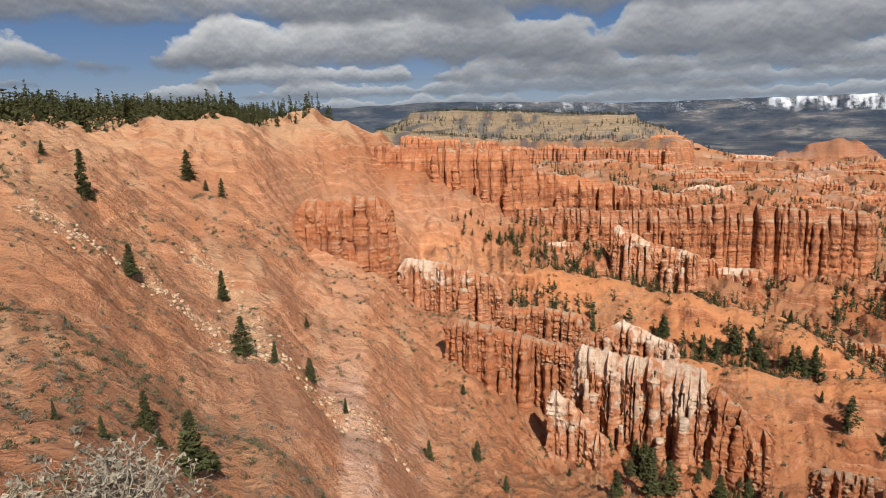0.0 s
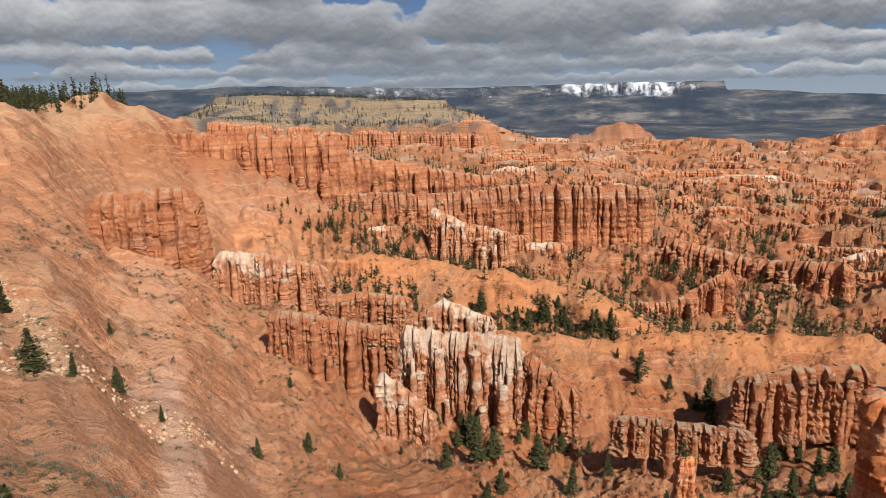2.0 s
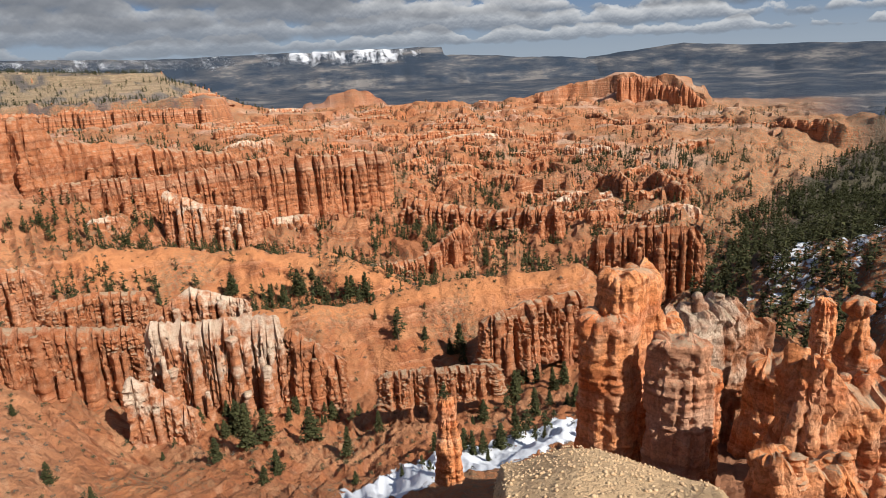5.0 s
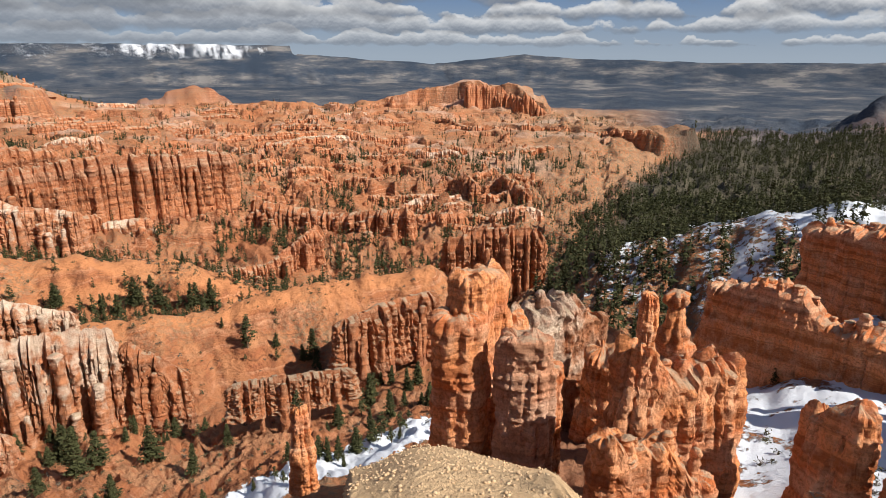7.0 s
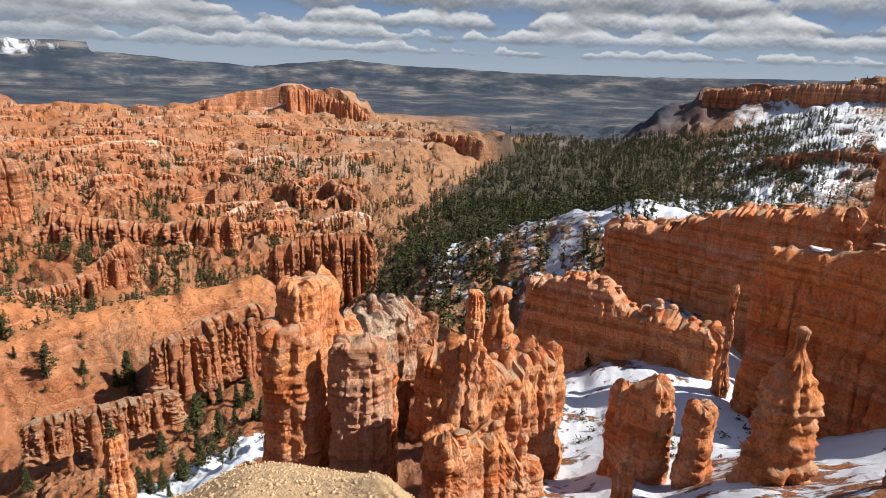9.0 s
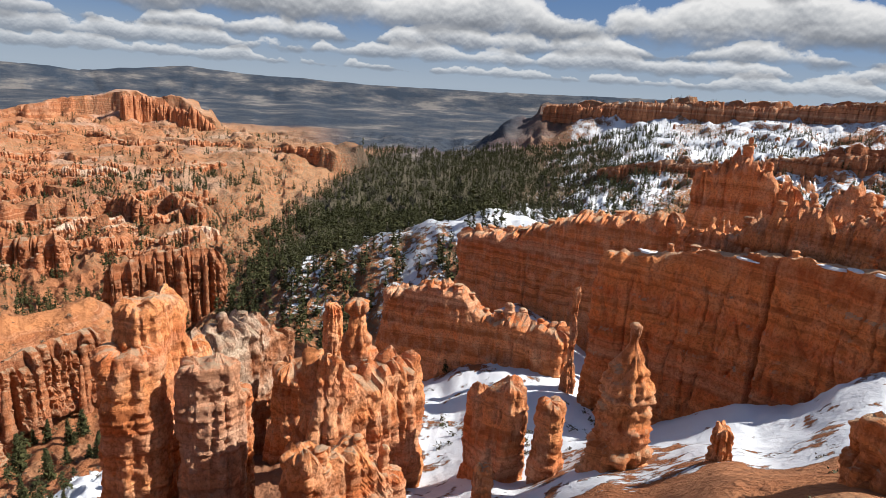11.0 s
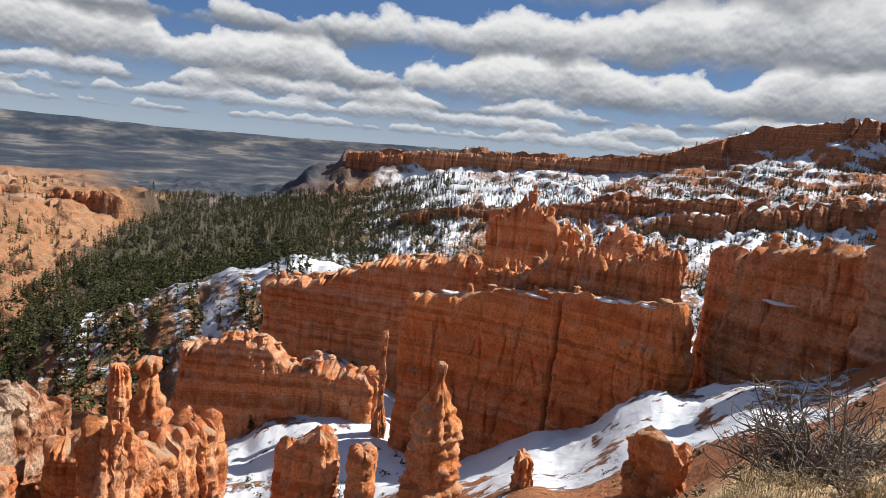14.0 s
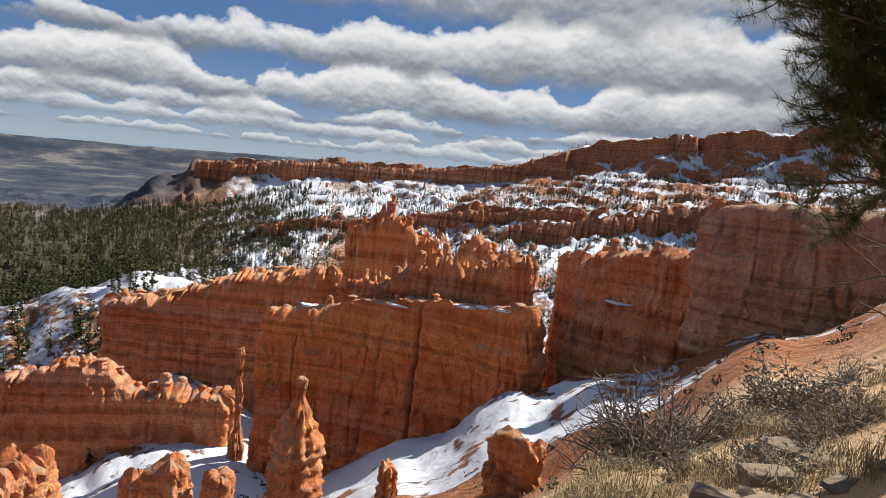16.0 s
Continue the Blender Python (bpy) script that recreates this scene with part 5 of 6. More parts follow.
def pine_mesh(seed, whorls=16, blades=9, size=0.16, spread=0.2, bare=0.12, open_top=1.0, k=6, rings=7, twos=2):
    """Trunk and crown of a conifer of unit height: drooping sprays of small ragged leaves round a tapered trunk."""
    rnd = np.random.default_rng(seed)
    tv, tf = [], []
    for i, zz in enumerate(np.linspace(0, 0.97, rings)):
        r = 0.022 * (1 - zz) + 0.004
        for j in range(k):
            a = 2 * math.pi * j / k
            tv.append((r * math.cos(a) + 0.012 * math.sin(zz * 5 + seed), r * math.sin(a), zz))
    tf = [(a, b, c) for q in grid_faces(rings, k, True) for a, b, c in ((q[0], q[1], q[2]), (q[0], q[2], q[3]))]
    cv, cf = [], []
    lop = rnd.uniform(0.6, 1.2, 8)
    for i in range(whorls):
        t = (i + 0.5) / whorls
        zz = bare + (1 - bare) * t
        reach = spread * (1 - t) ** 0.75 * open_top * (0.7 + 0.5 * rnd.random()) + 0.02
        for b in range(blades):
            a = rnd.uniform(0, 2 * math.pi)
            ln = reach * lop[int(a / 6.284 * 8) % 8] * rnd.uniform(0.6, 1.15)
            for q in (0.45, 0.75, 1.0):
                c = np.array([math.cos(a) * ln * q, math.sin(a) * ln * q, zz - 0.25 * ln * q + rnd.normal(0, 0.012)])
                for _ in range(twos):
                    s = size * (0.32 + 0.3 * (1 - t)) * rnd.uniform(0.5, 1.0)
                    p = c + rnd.normal(0, s * 0.55, (3, 3)) * (1, 1, 0.6)
                    at = len(cv)
                    cv += [tuple(v) for v in p]
                    cf.append((at, at + 1, at + 2))
    return np.array(tv), np.array(tf), np.array(cv), np.array(cf)


# forests, far: low trees joined
def far_forest():
    rnd = np.random.default_rng(5)
    kinds = []
    for s in range(8):
        tv, tf, cv, cf = pine_mesh(300 + s, whorls=8, blades=3, size=0.30, spread=0.16, k=3, rings=2, twos=1)
        kinds.append((np.concatenate([tv, cv]), np.concatenate([tf, cf + len(tv)])))
    groups = {
        "forest": ((6000, 61, 97, 650, 1700, 140, -0.7, 14), (3000, 60, 85, 260, 800, 50, -0.4, 14)),
        "pine_scatter": ((12000, 6, 64, 330, 1000, 60, -0.25, 10.5), (9000, -4, 66, 900, 2200, 120, -0.2, 12), (3200, -8, 19, 1500, 2100, 60, -0.3, 9.5)),
        "snowy_forest": ((10500, 80, 142, 230, 1500, 70, -0.4, 9.5), (500, 88, 142, 1500, 1900, 90, -0.5, 11)),
        "rim_forest": ((3000, -40, -9, 330, 760, 0, -1, 16),),
    }
    names = {"forest": "dense dark green pine forest on the valley floor", "pine_scatter": "scattered dark pines among the badland ribs", "snowy_forest": "dark pines scattered over snowy slopes", "rim_forest": "dense tall pines along the plateau rim"}
    for name, sets in groups.items():
        spots = []
        for n, a0, a1, d0, d1, wave, keep, hei in sets:
            x, y, d, a = rand_polar(rnd, n, a0, a1, d0, d1)
            if wave:
                ok = fbm(x / wave, y / wave, 4.9, 3) > keep
                x, y, d, a = x[ok], y[ok], d[ok], a[ok]
            z = land(x, y)
            if name == "pine_scatter" and hei != 9.5:
                dip = (land(x + 20, y) + land(x - 20, y) + land(x, y + 20) + land(x, y - 20)) / 4 - z
                keep_on = (dip > 0.8) | (rnd.random(len(x)) < 0.12)
                x, y, d, a, z = x[keep_on], y[keep_on], d[keep_on], a[keep_on], z[keep_on]
            ok = (np.abs(land(x + 3, y) - z) < 4.5) & (np.abs(land(x, y + 3) - z) < 4.5)
            if name == "forest":
                ok &= a > forest_edge(d) + 2.5 * fbm(x / 60, y / 60, 1.9, 2)
                on_hill, _ = polyline(x, y, RIDGES[9][0])
                ok &= (on_hill > 80) | (rnd.random(len(x)) < 0.6)
            if name == "rim_forest":
                ok &= (z > -4) & (d > np.interp(a, [-40, -34, -18, -9], [345, 350, 485, 610]))
            for i in np.nonzero(ok)[0]:
                h = hei * rnd.uniform(0.45, 1.15)
                spots.append((x[i], y[i], z[i] - 0.3, h * rnd.uniform(0.7, 1.15) * (0.8 if name == "rim_forest" else 1.0), h, rnd.uniform(0, 6.28), rnd.integers(8)))
        scatter_mesh(name, [v for v, _ in kinds], [t for _, t in kinds], spots, PINE, names[name], "trees")


far_forest()


# ---- pines that can be told apart ----
def pine_kind(seed, **k):
    tv, tf, cv, cf = pine_mesh(seed, **k)
    tm, cm = mesh_from("trunk", tv, tf), mesh_from("crown", cv, cf)
    tm.materials.append(BARK)
    cm.materials.append(PINE)
    return tm, cm


PINES = [pine_kind(400 + s, whorls=24, blades=10, size=0.15, spread=0.2 + 0.03 * (s % 3), bare=0.05 + 0.03 * (s % 4)) for s in range(6)]
SCRAGGY = [pine_kind(430 + s, whorls=7, blades=7, size=0.2, spread=0.28, bare=0.35) for s in range(4)]


def pine(x, y, h, seed, scraggy=False, z=None):
    tm, cm = (SCRAGGY if scraggy else PINES)[seed % (4 if scraggy else 6)]
    root = tagged(new("pine_tree"), "sparse weathered pine with a bare lower trunk" if scraggy else "dark green conical pine on an eroded slope", "tree", "pines of the amphitheatre")
    root.location = (x, y, (ground_z(x, y) if z is None else z) - 0.15)
    root.scale = (h * (1.15 if seed % 2 else 0.95),) * 2 + (h,)
    root.rotation_euler = (0, 0, seed * 1.3)
    part("trunk", tm, BARK, root)
    part("crown", cm, PINE, root)


# places on the ground and heights
SLOPE_PINES = [
    (-117.6, 215.5, 16.5), (-129.2, 335.7, 15.1), (-104.8, 312.7, 9.1), (-81.8, 167.3, 9.4), (-72.2, 206.8, 10.3), (-49.3, 151.8, 10.0),
    (-41.6, 151.6, 5.5), (-36.2, 164.5, 6.9), (-37.5, 76.2, 5.6), (-30.2, 71.3, 8.5), (-34.8, 61.5, 2.6), (-30.4, 78.6, 2.8),
    (-26.4, 159.0, 4.1), (-48.3, 219.3, 4.1), (-64.6, 107.5, 1.8), (-141.6, 235.8, 5.3), (-38.8, 60.6, 1.9), (-117.0, 325.7, 5.6),
    (-5.3, 165.8, 5.9), (8.7, 182.1, 6.5), (14.9, 157.1, 4.9), (6.2, 232.9, 4.6), (-56.0, 163.4, 2.6), (-35.0, 73.5, 2.5),
]
FLOOR_PINES = [
    (142.1, 345.8, 11.5), (148.6, 342.3, 12.1), (159.4, 339.0, 12.2), (167.1, 332.1, 12.6), (184.4, 308.9, 16.2), (178.5, 313.9, 12.9),
    (86.5, 163.7, 9.8), (82.6, 181.3, 12.6), (102.5, 170.4, 8.2), (68.3, 209.0, 12.8), (154.8, 157.9, 14.0), (131.1, 149.0, 8.5),
    (173.5, 156.1, 9.8), (179.9, 155.7, 10.0), (144.1, 137.6, 10.7), (101.7, 124.2, 7.0), (113.3, 122.0, 5.5), (119.4, 121.1, 7.5),
    (151.7, 230.7, 9.2), (163.1, 224.1, 6.8), (171.2, 209.2, 21.4), (126.5, 363.5, 14.9), (145.0, 349.3, 8.0), (158.0, 341.2, 16.1),
    (175.1, 313.4, 14.4), (105.0, 17.3, 2.8), (166.9, 9.4, 5.1), (148.3, 0.6, 5.6), (63.9, 189.2, 16.6), (71.2, 191.9, 11.9),
]
CREST_PINES = [(69.7, 392.3, 8.7), (90.5, 382.6, 12.5), (111.4, 379.4, 10.7), (126.4, 363.5, 16.4), (101.7, 371.9, 17.5), (19.0, 337.0, 12.6), (-2.0, 357.6, 12.5), (151.9, 229.3, 18.0), (141.1, 148.3, 7.7)]
for i, (x, y, h) in enumerate(SLOPE_PINES + FLOOR_PINES):
    pine(x, y, min(max(h, 1.5), 16), i)
for i, (x, y, h) in enumerate(CREST_PINES):
    pine(x, y, min(max(h, 3), 13), i, True)
hx, hy, hz = (56.0, 73.0, -51.6)
pine(hx, hy, 3.6, 3, True, hz - 0.3)


def more_pines():
    """Single pines among the gullies of the amphitheatre floor."""
    rnd = np.random.default_rng(77)
    x, y, d, a = rand_polar(rnd, 900, 3, 62, 130, 420)
    ok = fbm(x / 40, y / 40, 4.9, 3) > 0.12
    x, y, a, d = x[ok], y[ok], a[ok], d[ok]
    low = (a > 8) & ((d < 240) | (d > 310))
    for i in np.nonzero(low)[0][:70]:
        pine(x[i], y[i], rnd.uniform(3, 9), int(i), bool(rnd.random() < 0.25))


more_pines()


def belts():
    """Rows of pines in the hollows between the ribs: line of (x, y), how many, how wide, and height."""
    rnd = np.random.default_rng(83)
    spots = []
    for line, n, wide, tall in (
        ([(6.4, 478.0, -108.4), (89.9, 471.5, -117.8), (163.1, 440.8, -124.5), (228.5, 387.7, -131.8)], 60, 9, 11),
        ([(128.0, 341.8, -130.4), (162.0, 321.5, -131.6), (202.1, 285.7, -122.8), (205.3, 283.5, -124.7)], 60, 9, 10),
        ([(293.8, 476.8, -122.6), (328.9, 376.6, -129.8), (334.7, 253.7, -130.9)], 50, 16, 10),
        ([(143.3, 117.0, -98.4), (113.6, 119.7, -103.9), (83.9, 124.3, -105.0)], 22, 8, 8),
        ([(117.8, 485.9, -118.1), (167.8, 449.7, -125.3), (210.0, 420.5, -128.5)], 26, 8, 10),
        ([(170.0, 235.0, -120.1), (170.1, 209.7, -124.1), (168.8, 156.2, -117.5)], 26, 9, 8),
        ([(55.8, 214.9, -122.5), (76.2, 211.7, -128.8), (102.5, 189.0, -133.8)], 22, 6, 7),
    ):
        p = np.array(line)
        far = np.hypot(p[:, 0], p[:, 1]).mean() > 320
        for i in range(n * (2 if far else 1)):
            u = rnd.random() * (len(p) - 1)
            q = p[int(u)] + (u - int(u)) * (p[int(u) + 1] - p[int(u)])
            x, y, h = q[0] + rnd.normal(0, wide), q[1] + rnd.normal(0, wide), tall * rnd.uniform(0.4, 1.15)
            if far:
                spots.append((x, y, ground_z(x, y) - 0.2, h * rnd.uniform(0.8, 1.3), h, rnd.uniform(0, 6.28), rnd.integers(8)))
            else:
                pine(x, y, h, i, bool(rnd.random() < 0.3))
    kinds = []
    for s in range(8):
        tv, tf, cv, cf = pine_mesh(340 + s, whorls=10, blades=6, size=0.22, spread=0.2, bare=0.15 + 0.05 * (s % 4), k=4, rings=3, twos=1)
        kinds.append((np.concatenate([tv, cv]), np.concatenate([tf, cf + len(tv)])))
    scatter_mesh("pine_belt", [v for v, _ in kinds], [t for _, t in kinds], spots, PINE, "rows of dark pines in the hollows between the ribs", "trees")


belts()


# ---- scrub and loose stones on the slopes ----
def scrub():
    rnd = np.random.default_rng(31)
    kinds = []
    for s in range(8):
        c = rnd.normal(0, 0.33, (34, 3)) * (1, 1, 0.7) + (0, 0, 0.35)
        t = c[:, None] + rnd.normal(0, 0.17, (34, 3, 3))
        kinds.append((t.reshape(-1, 3), np.arange(102).reshape(-1, 3)))
    mats = {"dark_scrub": ("low dark green and brown shrubs dotted over the slopes", plain_material("scrub_leaves", (0.035, 0.04, 0.02), (0.13, 0.11, 0.06), 1.0)), "grey_scrub": ("pale grey sagebrush dotted over the slopes", plain_material("sage_leaves", (0.07, 0.06, 0.045), (0.18, 0.15, 0.11), 1.0))}
    for j, (name, (label, mat)) in enumerate(mats.items()):
        spots = []
        for n, a0, a1, d0, d1, keep in ((1500, -39, 4, 40, 330, -0.05), (2600, 0, 58, 130, 460, 0.02), (700, -39, -8, 30, 130, -0.2), (60, 112, 142, 18, 60, -0.1), (160, 78, 98, 50, 100, 0.05)):
            x, y, d, a = rand_polar(rnd, n // (1 + j), a0, a1, d0, d1)
            ok = fbm(x / 30 + 40 * j, y / 30, 3.3, 3) > keep
            x, y, d = x[ok], y[ok], d[ok]
            z = land(x, y)
            for i in range(len(x)):
                w = rnd.uniform(0.35, 1.0) * (0.35 + min(d[i], 60) / 170 + d[i] / 300)
                spots.append((x[i], y[i], z[i] - 0.1, w, w * rnd.uniform(0.7, 1.3), rnd.uniform(0, 6.28), rnd.integers(8)))
        scatter_mesh(name, [v for v, _ in kinds], [t for _, t in kinds], spots, mat, label, "shrubs")


scrub()


def stone_mesh(seed, n=2):
    bm = bmesh.new()
    bmesh.ops.create_icosphere(bm, subdivisions=n, radius=1.0)
    for v in bm.verts:
        p = v.co.copy()
        k = 1 + 0.45 * noise.noise(p * 1.1 + Vector((seed * 3.1, 0, 0))) + 0.2 * noise.noise(p * 2.7 + Vector((0, seed * 1.7, 0)))
        q = [math.copysign(abs(c) ** 0.7, c) for c in p]
        v.co = Vector(q) * k
    vs = np.array([v.co[:] for v in bm.verts])
    fs = np.array([[v.index for v in f.verts] for f in bm.faces])
    bm.free()
    return vs, fs


def snow_patch(x, y, z, wide, deep, turn, seed):
    vs, fs = stone_mesh(seed, 3)
    ob = part("snow_patch", mesh_from("snow_patch", vs * (wide, deep, 0.16), fs), SNOW)
    ob.location, ob.rotation_euler = (x, y, z), (0, 0, turn)
    tagged(ob, "thin white snow patch on a rock ledge", "snow", "snow on the wall ledges")


for i, ((x, y, z), w) in enumerate(zip([(84.4, -23.2, -18.6), (77.8, -30.4, -17.1), (76.0, -32.2, -16.8), (72.9, -34.2, -16.4), (91.7, -12.1, -20.5), (68.9, -47.1, -14.2)], (1.3, 1.7, 1.2, 1.6, 1.2, 1.6))):
    snow_patch(x, y, z, w, 0.9, 0.95, 5.0 + i)


def loose_stones():
    rnd = np.random.default_rng(41)
    kinds = [stone_mesh(s, 1) for s in range(8)]
    stone = plain_material("limestone_rubble", (0.32, 0.20, 0.12), (0.46, 0.34, 0.23), 3.0)
    spots = []
    for line, n, wide in ((SCREE, 500, 3.5), (SCREE_2, 200, 3)):
        p = np.array(line)
        for _ in range(n):
            u = rnd.random() * (len(p) - 1)
            q = p[int(u)] + (u - int(u)) * (p[int(u) + 1] - p[int(u)])
            x, y = q[0] + rnd.normal(0, wide), q[1] + rnd.normal(0, wide)
            w = rnd.uniform(0.15, 0.6) ** 1.4 * 1.6
            spots.append((x, y, ground_z(x, y), w, w * 0.7, rnd.uniform(0, 6.28), rnd.integers(8)))
    scatter_mesh("rubble", [v for v, _ in kinds], [t for _, t in kinds], spots, stone, "pale limestone rubble on a scree chute", "stones")
    spots = []
    for n, a0, a1, d0, d1, big in ((4200, 38, 72, 2.6, 7.5, 0.012), (2600, 108, 147, 3.0, 11, 0.016), (300, 100, 147, 5, 20, 0.09)):
        x, y, d, a = rand_polar(rnd, n, a0, a1, d0, d1)
        z = land(x, y)
        for i in range(n):
            w = big * rnd.uniform(0.3, 1.1)
            spots.append((x[i], y[i], z[i] + 0.2 * w, w, w * 0.7, rnd.uniform(0, 6.28), rnd.integers(8)))
    scatter_mesh("gravel", [v for v, _ in kinds], [t for _, t in kinds], spots, plain_material("tan_gravel", (0.38, 0.24, 0.13), (0.60, 0.43, 0.26), 9.0), "small tan gravel stones on the rim", "stones")


loose_stones()


# ---- the rim at the feet: bushes, dry grass, stones, a kerb and a pine ----
TWIG = plain_material("grey_twigs", (0.07, 0.052, 0.043), (0.30, 0.255, 0.22), 8.0)
TWIG_PALE = plain_material("pale_sage", (0.17, 0.14, 0.105), (0.36, 0.31, 0.24), 8.0)
STRAW = plain_material("dry_grass", (0.17, 0.12, 0.06), (0.40, 0.30, 0.165), 5.0)
# tan stone, darkened in its colour to stand in for the pine's shade
SLAB = plain_material("shaded_tan_sandstone", (0.15, 0.105, 0.07), (0.27, 0.20, 0.14), 2.5)


def tubes(paths, sides=3):
    """Thin tapered tubes along paths of (points, r0, r1)."""
    vs, fs, at = [], [], 0
    for pts, r0, r1 in paths:
        pts = np.asarray(pts)
        m = len(pts)
        tang = np.gradient(pts, axis=0)
        tang /= np.linalg.norm(tang, axis=1)[:, None] + 1e-9
        ref = np.where(np.abs(tang[:, 2:3]) > 0.9, [[1.0, 0, 0]], [[0, 0, 1.0]])
        a = np.cross(tang, ref)
        a /= np.linalg.norm(a, axis=1)[:, None] + 1e-9
        b = np.cross(tang, a)
        r = np.linspace(r0, r1, m)[:, None]
        for j in range(sides):
            t = 2 * math.pi * j / sides
            vs.append(pts + r * (a * math.cos(t) + b * math.sin(t)))
        idx = at + np.arange(sides)[None] * m + np.arange(m)[:, None]
        for i in range(m - 1):
            for j in range(sides):
                k = (j + 1) % sides
                fs.append((idx[i, j], idx[i, k], idx[i + 1, k], idx[i + 1, j]))
        at += m * sides
    return np.concatenate(vs), np.array(fs)


def shrub(label, x, y, size, mat, seed, stems=26, twigs=9, leaves=0, leaf_mat=None, droop=0.0):
    rnd = np.random.default_rng(seed)
    main, fine, tips = [], [], []
    for _ in range(stems):
        a, lift = rnd.uniform(0, 6.28), rnd.uniform(0.15, 1.25)
        way = np.array([math.cos(a) * math.cos(lift), math.sin(a) * math.cos(lift), math.sin(lift)])
        ln = size * rnd.uniform(0.55, 1.0)
        pts, p = [np.array([rnd.normal(0, 0.06) * size, rnd.normal(0, 0.06) * size, -0.05])], way.copy()
        for _ in range(6):
            p = p + rnd.normal(0, 0.22, 3) - (0, 0, droop * 0.1)
            p /= np.linalg.norm(p)
            pts.append(pts[-1] + p * ln / 6)
        main.append((pts, 0.018 * size, 0.006 * size))
        for _ in range(twigs):
            k = rnd.integers(2, 7)
            q = [pts[k]]
            w = p * 0.6 + rnd.normal(0, 0.7, 3)
            w /= np.linalg.norm(w)
            for _ in range(4):
                w = w + rnd.normal(0, 0.3, 3)
                w /= np.linalg.norm(w)
                q.append(q[-1] + w * size * rnd.uniform(0.04, 0.09))
            fine.append((q, 0.006 * size, 0.0024 * size))
            tips += q[1:]
    root = tagged(new("shrub"), label, "shrub", "bushes on the rim")
    root.location = (x, y, ground_z(x, y))
    tagged(part("branchwork", mesh_from("branchwork", *tubes(main)), mat, root), kind="stuff")
    tagged(part("twiggage", mesh_from("twiggage", *tubes(fine)), mat, root), kind="stuff")
    if leaves:
        c = np.array(tips)[rnd.integers(0, len(tips), leaves)]
        t = c[:, None] + rnd.normal(0, 0.016 * size + 0.006, (leaves, 3, 3))
        part("foliage", mesh_from("foliage", t.reshape(-1, 3), np.arange(3 * leaves).reshape(-1, 3)), leaf_mat or mat, root)


def polar(a, d):
    return d * math.sin(radians(a)), d * math.cos(radians(a))


shrub("tangled bare grey shrub with twisted dead branches", 7.1, -5.5, 1.5, TWIG, 1, 110, 16, droop=0.5)
shrub("grey-green sagebrush with pale seed heads", *(6.7, -7.4, -2.6)[:2], 1.05, TWIG, 2, 50, 14, 5200, TWIG_PALE)
shrub("small pale sagebrush above the snowy trail", *(11.2, -6.6, -5.4)[:2], 0.7, TWIG_PALE, 3, 30, 10, 2200, TWIG_PALE)
shrub("pale feathery dry bush below the rim", *polar(-29.5, 9.3), 1.3, TWIG_PALE, 4, 60, 16, 5200, TWIG_PALE)
shrub("pale feathery dry bush below the rim", *polar(-37.0, 8.0), 0.9, TWIG_PALE, 5, 40, 12, 2200, TWIG_PALE)
shrub("pale dry bush on the steep edge", *(11.1, -2.8, -7.1)[:2], 0.95, TWIG_PALE, 6, 34, 12, 1400, TWIG_PALE)
shrub("low grey shrub in dry grass", *(5.3, -6.6, -2.1)[:2], 0.65, TWIG, 7, 34, 12, 1500, TWIG_PALE)
shrub("low grey shrub in dry grass", *(5.3, -4.5, -2.7)[:2], 0.5, TWIG, 8, 34, 10, 700, TWIG_PALE)
shrub("dry twiggy shrub beside the red slope", *(9.4, -11.7, -2.4)[:2], 0.8, TWIG, 9, 30, 10)
shrub("low grey shrub in dry grass", *(4.4, -4.5, -2.2)[:2], 0.5, TWIG, 10, 34, 10, 900, TWIG_PALE)
shrub("low grey shrub in dry grass", *(6.5, -6.3, -2.6)[:2], 0.6, TWIG, 11, 34, 12, 1500, TWIG_PALE)
shrub("low grey shrub in dry grass", *(4.6, -5.3, -2.2)[:2], 0.5, TWIG, 12, 34, 10, 900, TWIG_PALE)


def dry_grass():
    rnd = np.random.default_rng(61)
    vs = []
    for _ in range(900):
        a, d = rnd.uniform(113, 147), rnd.uniform(4.4, 13.5)
        if d < 5.6 and a > 128:
            continue
        x, y = polar(a, d)
        if perlin(x / 1.6, y / 1.6, 0.3) < -0.25:
            continue
        z = ground_z(x, y)
        for _ in range(26):
            b, ln = rnd.uniform(0, 6.28), rnd.uniform(0.08, 0.28)
            o = np.array([x + rnd.normal(0, 0.09), y + rnd.normal(0, 0.09), z - 0.02])
            out = np.array([math.cos(b), math.sin(b), 0])
            w = np.array([-math.sin(b), math.cos(b), 0]) * 0.004
            m = o + out * ln * 0.35 + (0, 0, ln * 0.75)
            e = o + out * ln * 1.0 + (0, 0, ln * rnd.uniform(0.5, 1.0))
            vs += [o - w, o + w, m + w * 0.8, o - w, m + w * 0.8, m - w * 0.8, m - w * 0.8, m + w * 0.8, e]
    v = np.array(vs)
    tagged(part("dry_grass", mesh_from("dry_grass", v, np.arange(len(v)).reshape(-1, 3)), STRAW), "tufts of dry straw-coloured grass on the rim slope", "grass", kind="stuff")


dry_grass()


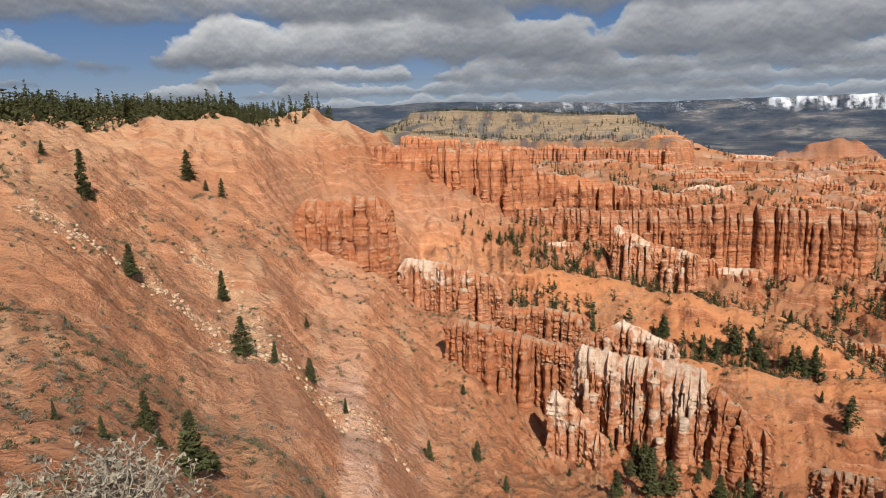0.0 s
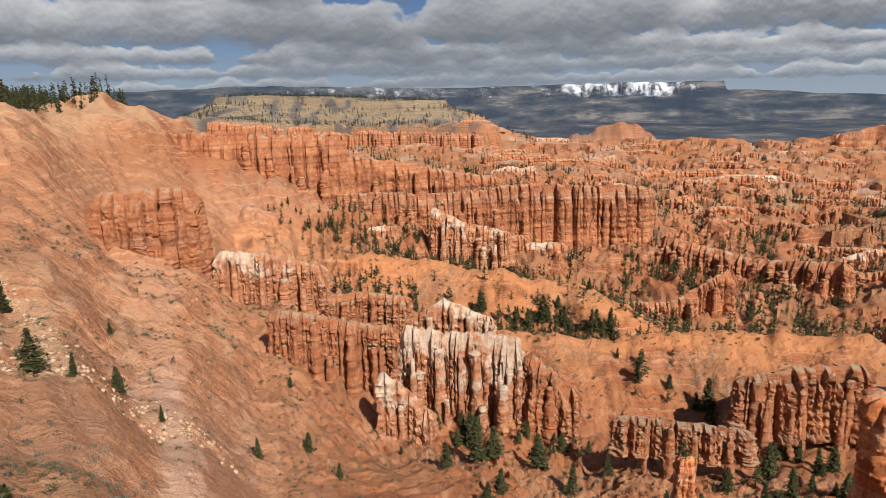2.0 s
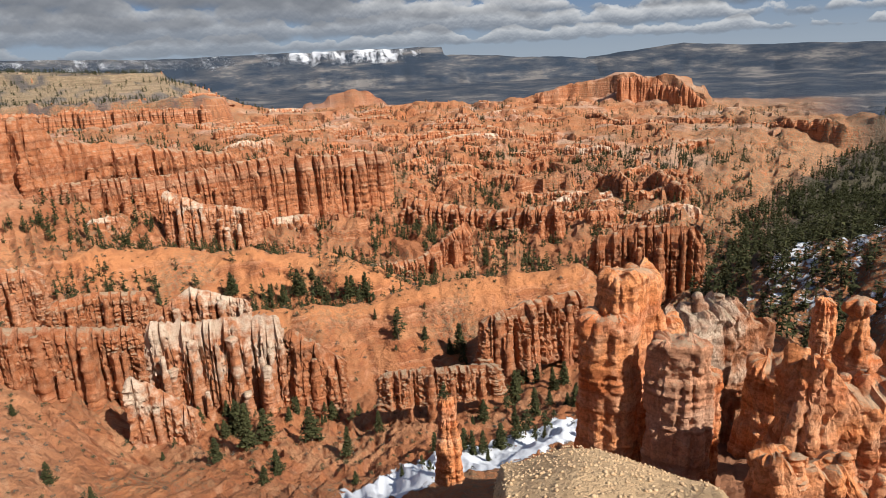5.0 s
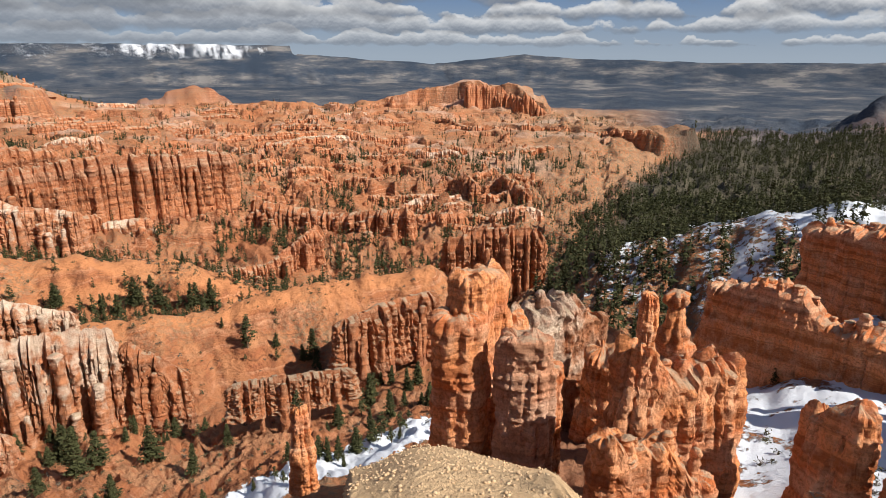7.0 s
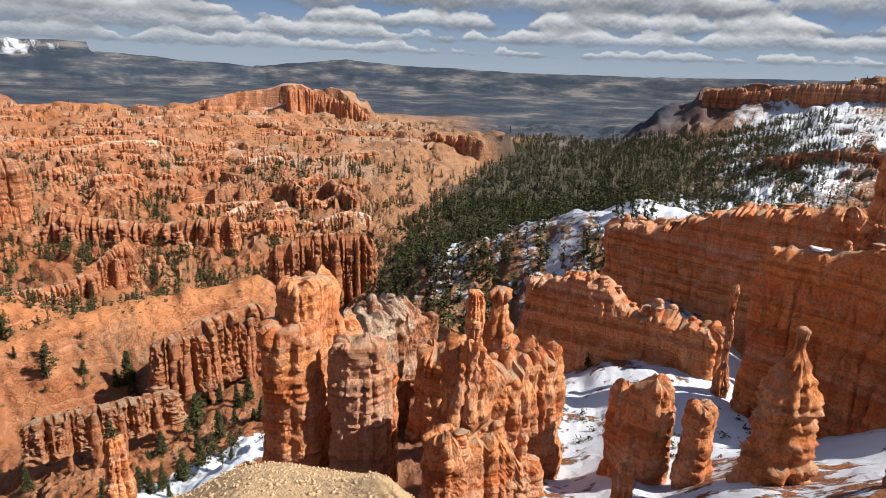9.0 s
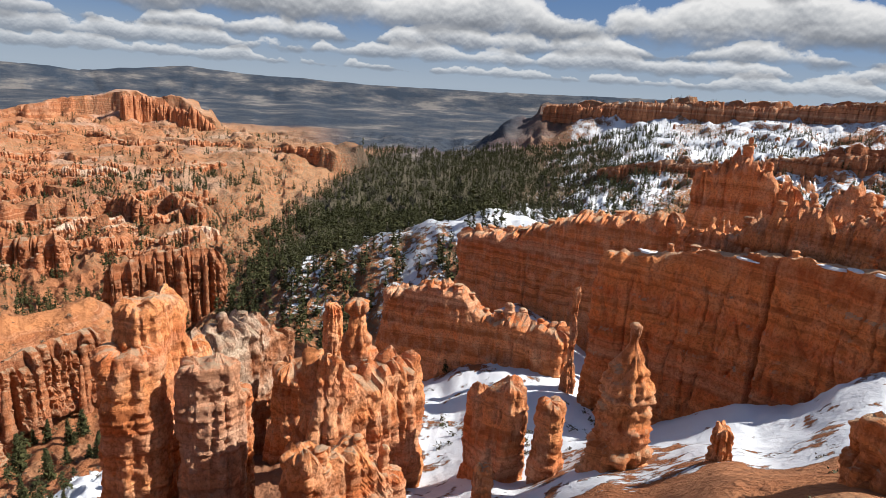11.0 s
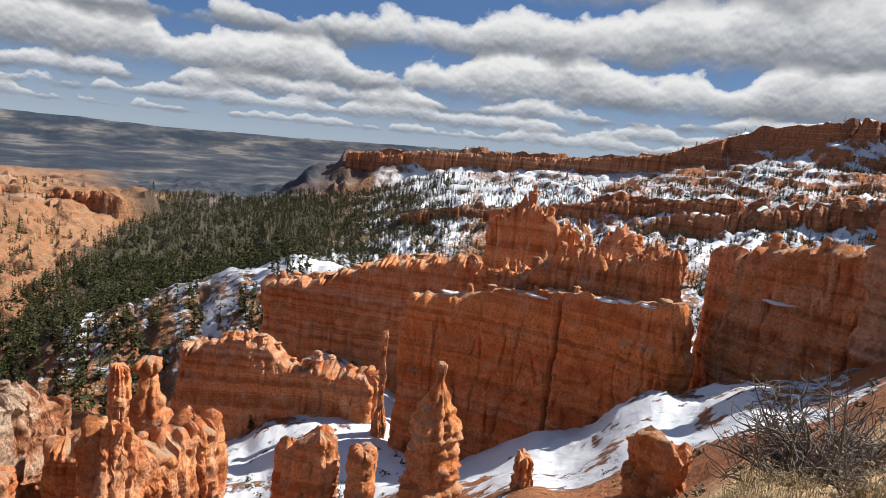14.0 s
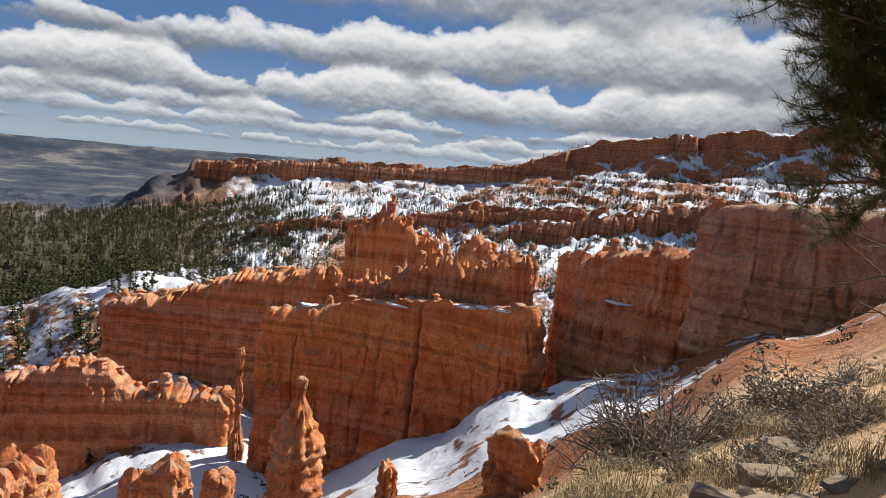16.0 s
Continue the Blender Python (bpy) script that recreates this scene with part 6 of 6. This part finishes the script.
def slab(label, a, d, size, turn, seed, lift=0.1):
    bm = bmesh.new()
    bmesh.ops.create_cube(bm, size=2.0)
    bmesh.ops.subdivide_edges(bm, edges=bm.edges[:], cuts=5, use_grid_fill=True)
    for v in bm.verts:
        p = v.co.copy()
        q = Vector([math.copysign(1 - (1 - abs(c)) ** 1.0, c) for c in p])
        edge = sum(abs(c) > 0.95 for c in p)
        q *= 1 - 0.05 * max(edge - 1, 0)
        q += Vector((noise.noise(p * 1.3 + Vector((seed, 0, 0))), noise.noise(p * 1.3 + Vector((0, seed, 0))), noise.noise(p * 1.6 + Vector((0, 0, seed))))) * 0.13
        v.co = (q.x * size[0], q.y * size[1], q.z * size[2])
    me = bpy.data.meshes.new("stone")
    bm.to_mesh(me)
    bm.free()
    x, y = polar(a, d)
    ob = part("stone", me, SLAB)
    ob.location, ob.rotation_euler = (x, y, ground_z(x, y) + lift * size[2]), (0.04 * seed % 0.1, 0.05, radians(turn))
    tagged(ob, label, "stone", "edging stones along the path")


for i in range(4):
    slab("flat tan edging stone half sunk beside the path", 136.0 + 2.7 * i, 5.0 + 0.44 * i, (0.2, 0.11 + 0.012 * (i % 3), 0.025), -76 + 2 * (i % 3), 1.0 + i, -0.45)
slab("low tan boulder among dry shrubs", 138.6, 6.9, (0.34, 0.22, 0.14), 12, 14.0)
slab("small reddish boulder in the grass", 132.6, 5.0, (0.15, 0.11, 0.09), 40, 15.0)
slab("squat tan stone at the path's edge", 136.2, 5.9, (0.2, 0.13, 0.1), 70, 16.0)


def near_pine(label, bearing, far, aim, low, high, reach, seed, dead_wood):
    """A tall pine beside the path; its lower boughs, between low and high, reach towards the bearing aim."""
    rnd = np.random.default_rng(seed)
    bx, by = polar(bearing, far)
    z0 = ground_z(bx, by)
    root = tagged(new("pine_tree"), label, "tree")
    root.location = (bx, by, z0)
    trunk = [np.array([0.06 * math.sin(h), 0.05 * math.cos(h * 0.7), h]) for h in np.linspace(-0.2, 9.4, 16)]
    part("trunk", mesh_from("trunk", *tubes([(trunk, 0.24, 0.06)], 14)), BARK, root)
    needle_v = []
    toward = math.atan2(polar(aim, far - 0.6)[1] - by, polar(aim, far - 0.6)[0] - bx)
    limbs, dead = [], []
    for i in range(78):
        h = rnd.uniform(2.6, 9.2)
        a = toward + (rnd.normal(0, 0.42) if i < 56 else rnd.uniform(0, 6.28))
        if i < 56:
            h = rnd.uniform(low, high)
        ln = (reach * (0.7 + 0.3 * (h - low) / (high - low)) if i < 56 else 2.3 - 0.19 * h) * rnd.uniform(0.75, 1.15)
        p = np.array([0, 0, h])
        w = np.array([math.cos(a), math.sin(a), 0.05])
        pts = [p]
        for k in range(8):
            w = w + rnd.normal(0, 0.12, 3) + (0, 0, -0.06 if k < 5 else 0.08)
            w /= np.linalg.norm(w)
            p = p + w * ln / 8
            pts.append(p)
            if k > 1:
                for _ in range(3):
                    v = w + rnd.normal(0, 0.7, 3)
                    v /= np.linalg.norm(v)
                    q = [p, p + v * 0.16, p + v * 0.3 + (0, 0, 0.03), p + v * 0.42 + (0, 0, 0.07)]
                    limbs.append((q, 0.008, 0.004))
                    for c in q[1:]:
                        for _ in range(46):
                            t = v * 0.7 + rnd.normal(0, 0.65, 3)
                            t /= np.linalg.norm(t)
                            s = np.cross(t, (0.3, 0.5, 0.8)) * 0.005
                            o = c + rnd.normal(0, 0.02, 3)
                            needle_v += [o - s, o + s, o + t * rnd.uniform(0.10, 0.17)]
        limbs.append((pts, 0.03, 0.008))
    for h, turn, ln in () if not dead_wood else ((0.9, -0.15, 1.5), (1.25, 0.05, 1.7), (1.5, -0.3, 1.3), (0.6, 0.1, 1.2), (1.8, 0.0, 1.4)):
        w = np.array([math.cos(toward + turn), math.sin(toward + turn), 0.0])
        p = np.array([0, 0, h])
        pts = [p]
        for k in range(7):
            w = w + rnd.normal(0, 0.14, 3)
            w /= np.linalg.norm(w)
            p = p + w * ln / 7
            pts.append(p)
            dead.append(([p, p + (w + rnd.normal(0, 0.5, 3)) * 0.16, p + (w + rnd.normal(0, 0.5, 3)) * 0.26], 0.005, 0.002))
        dead.append((pts, 0.016, 0.005))
    part("branchwork", mesh_from("branchwork", *tubes(limbs, 4)), BARK, root)
    if dead:
        part("dead_branchwork", mesh_from("dead_branchwork", *tubes(dead, 4)), BARK, root, "bare dead lower branches")
    v = np.array(needle_v)
    part("foliage", mesh_from("foliage", v, np.arange(len(v)).reshape(-1, 3)), PINE_NEAR, root)


PINE_NEAR = plain_material("long_needles", (0.04, 0.055, 0.018), (0.13, 0.145, 0.05), 2.0, 0.6)
near_pine("large green pine with long needles overhanging the path", 148.5, 7.4, 137, 2.3, 4.9, 2.1, 91, True)
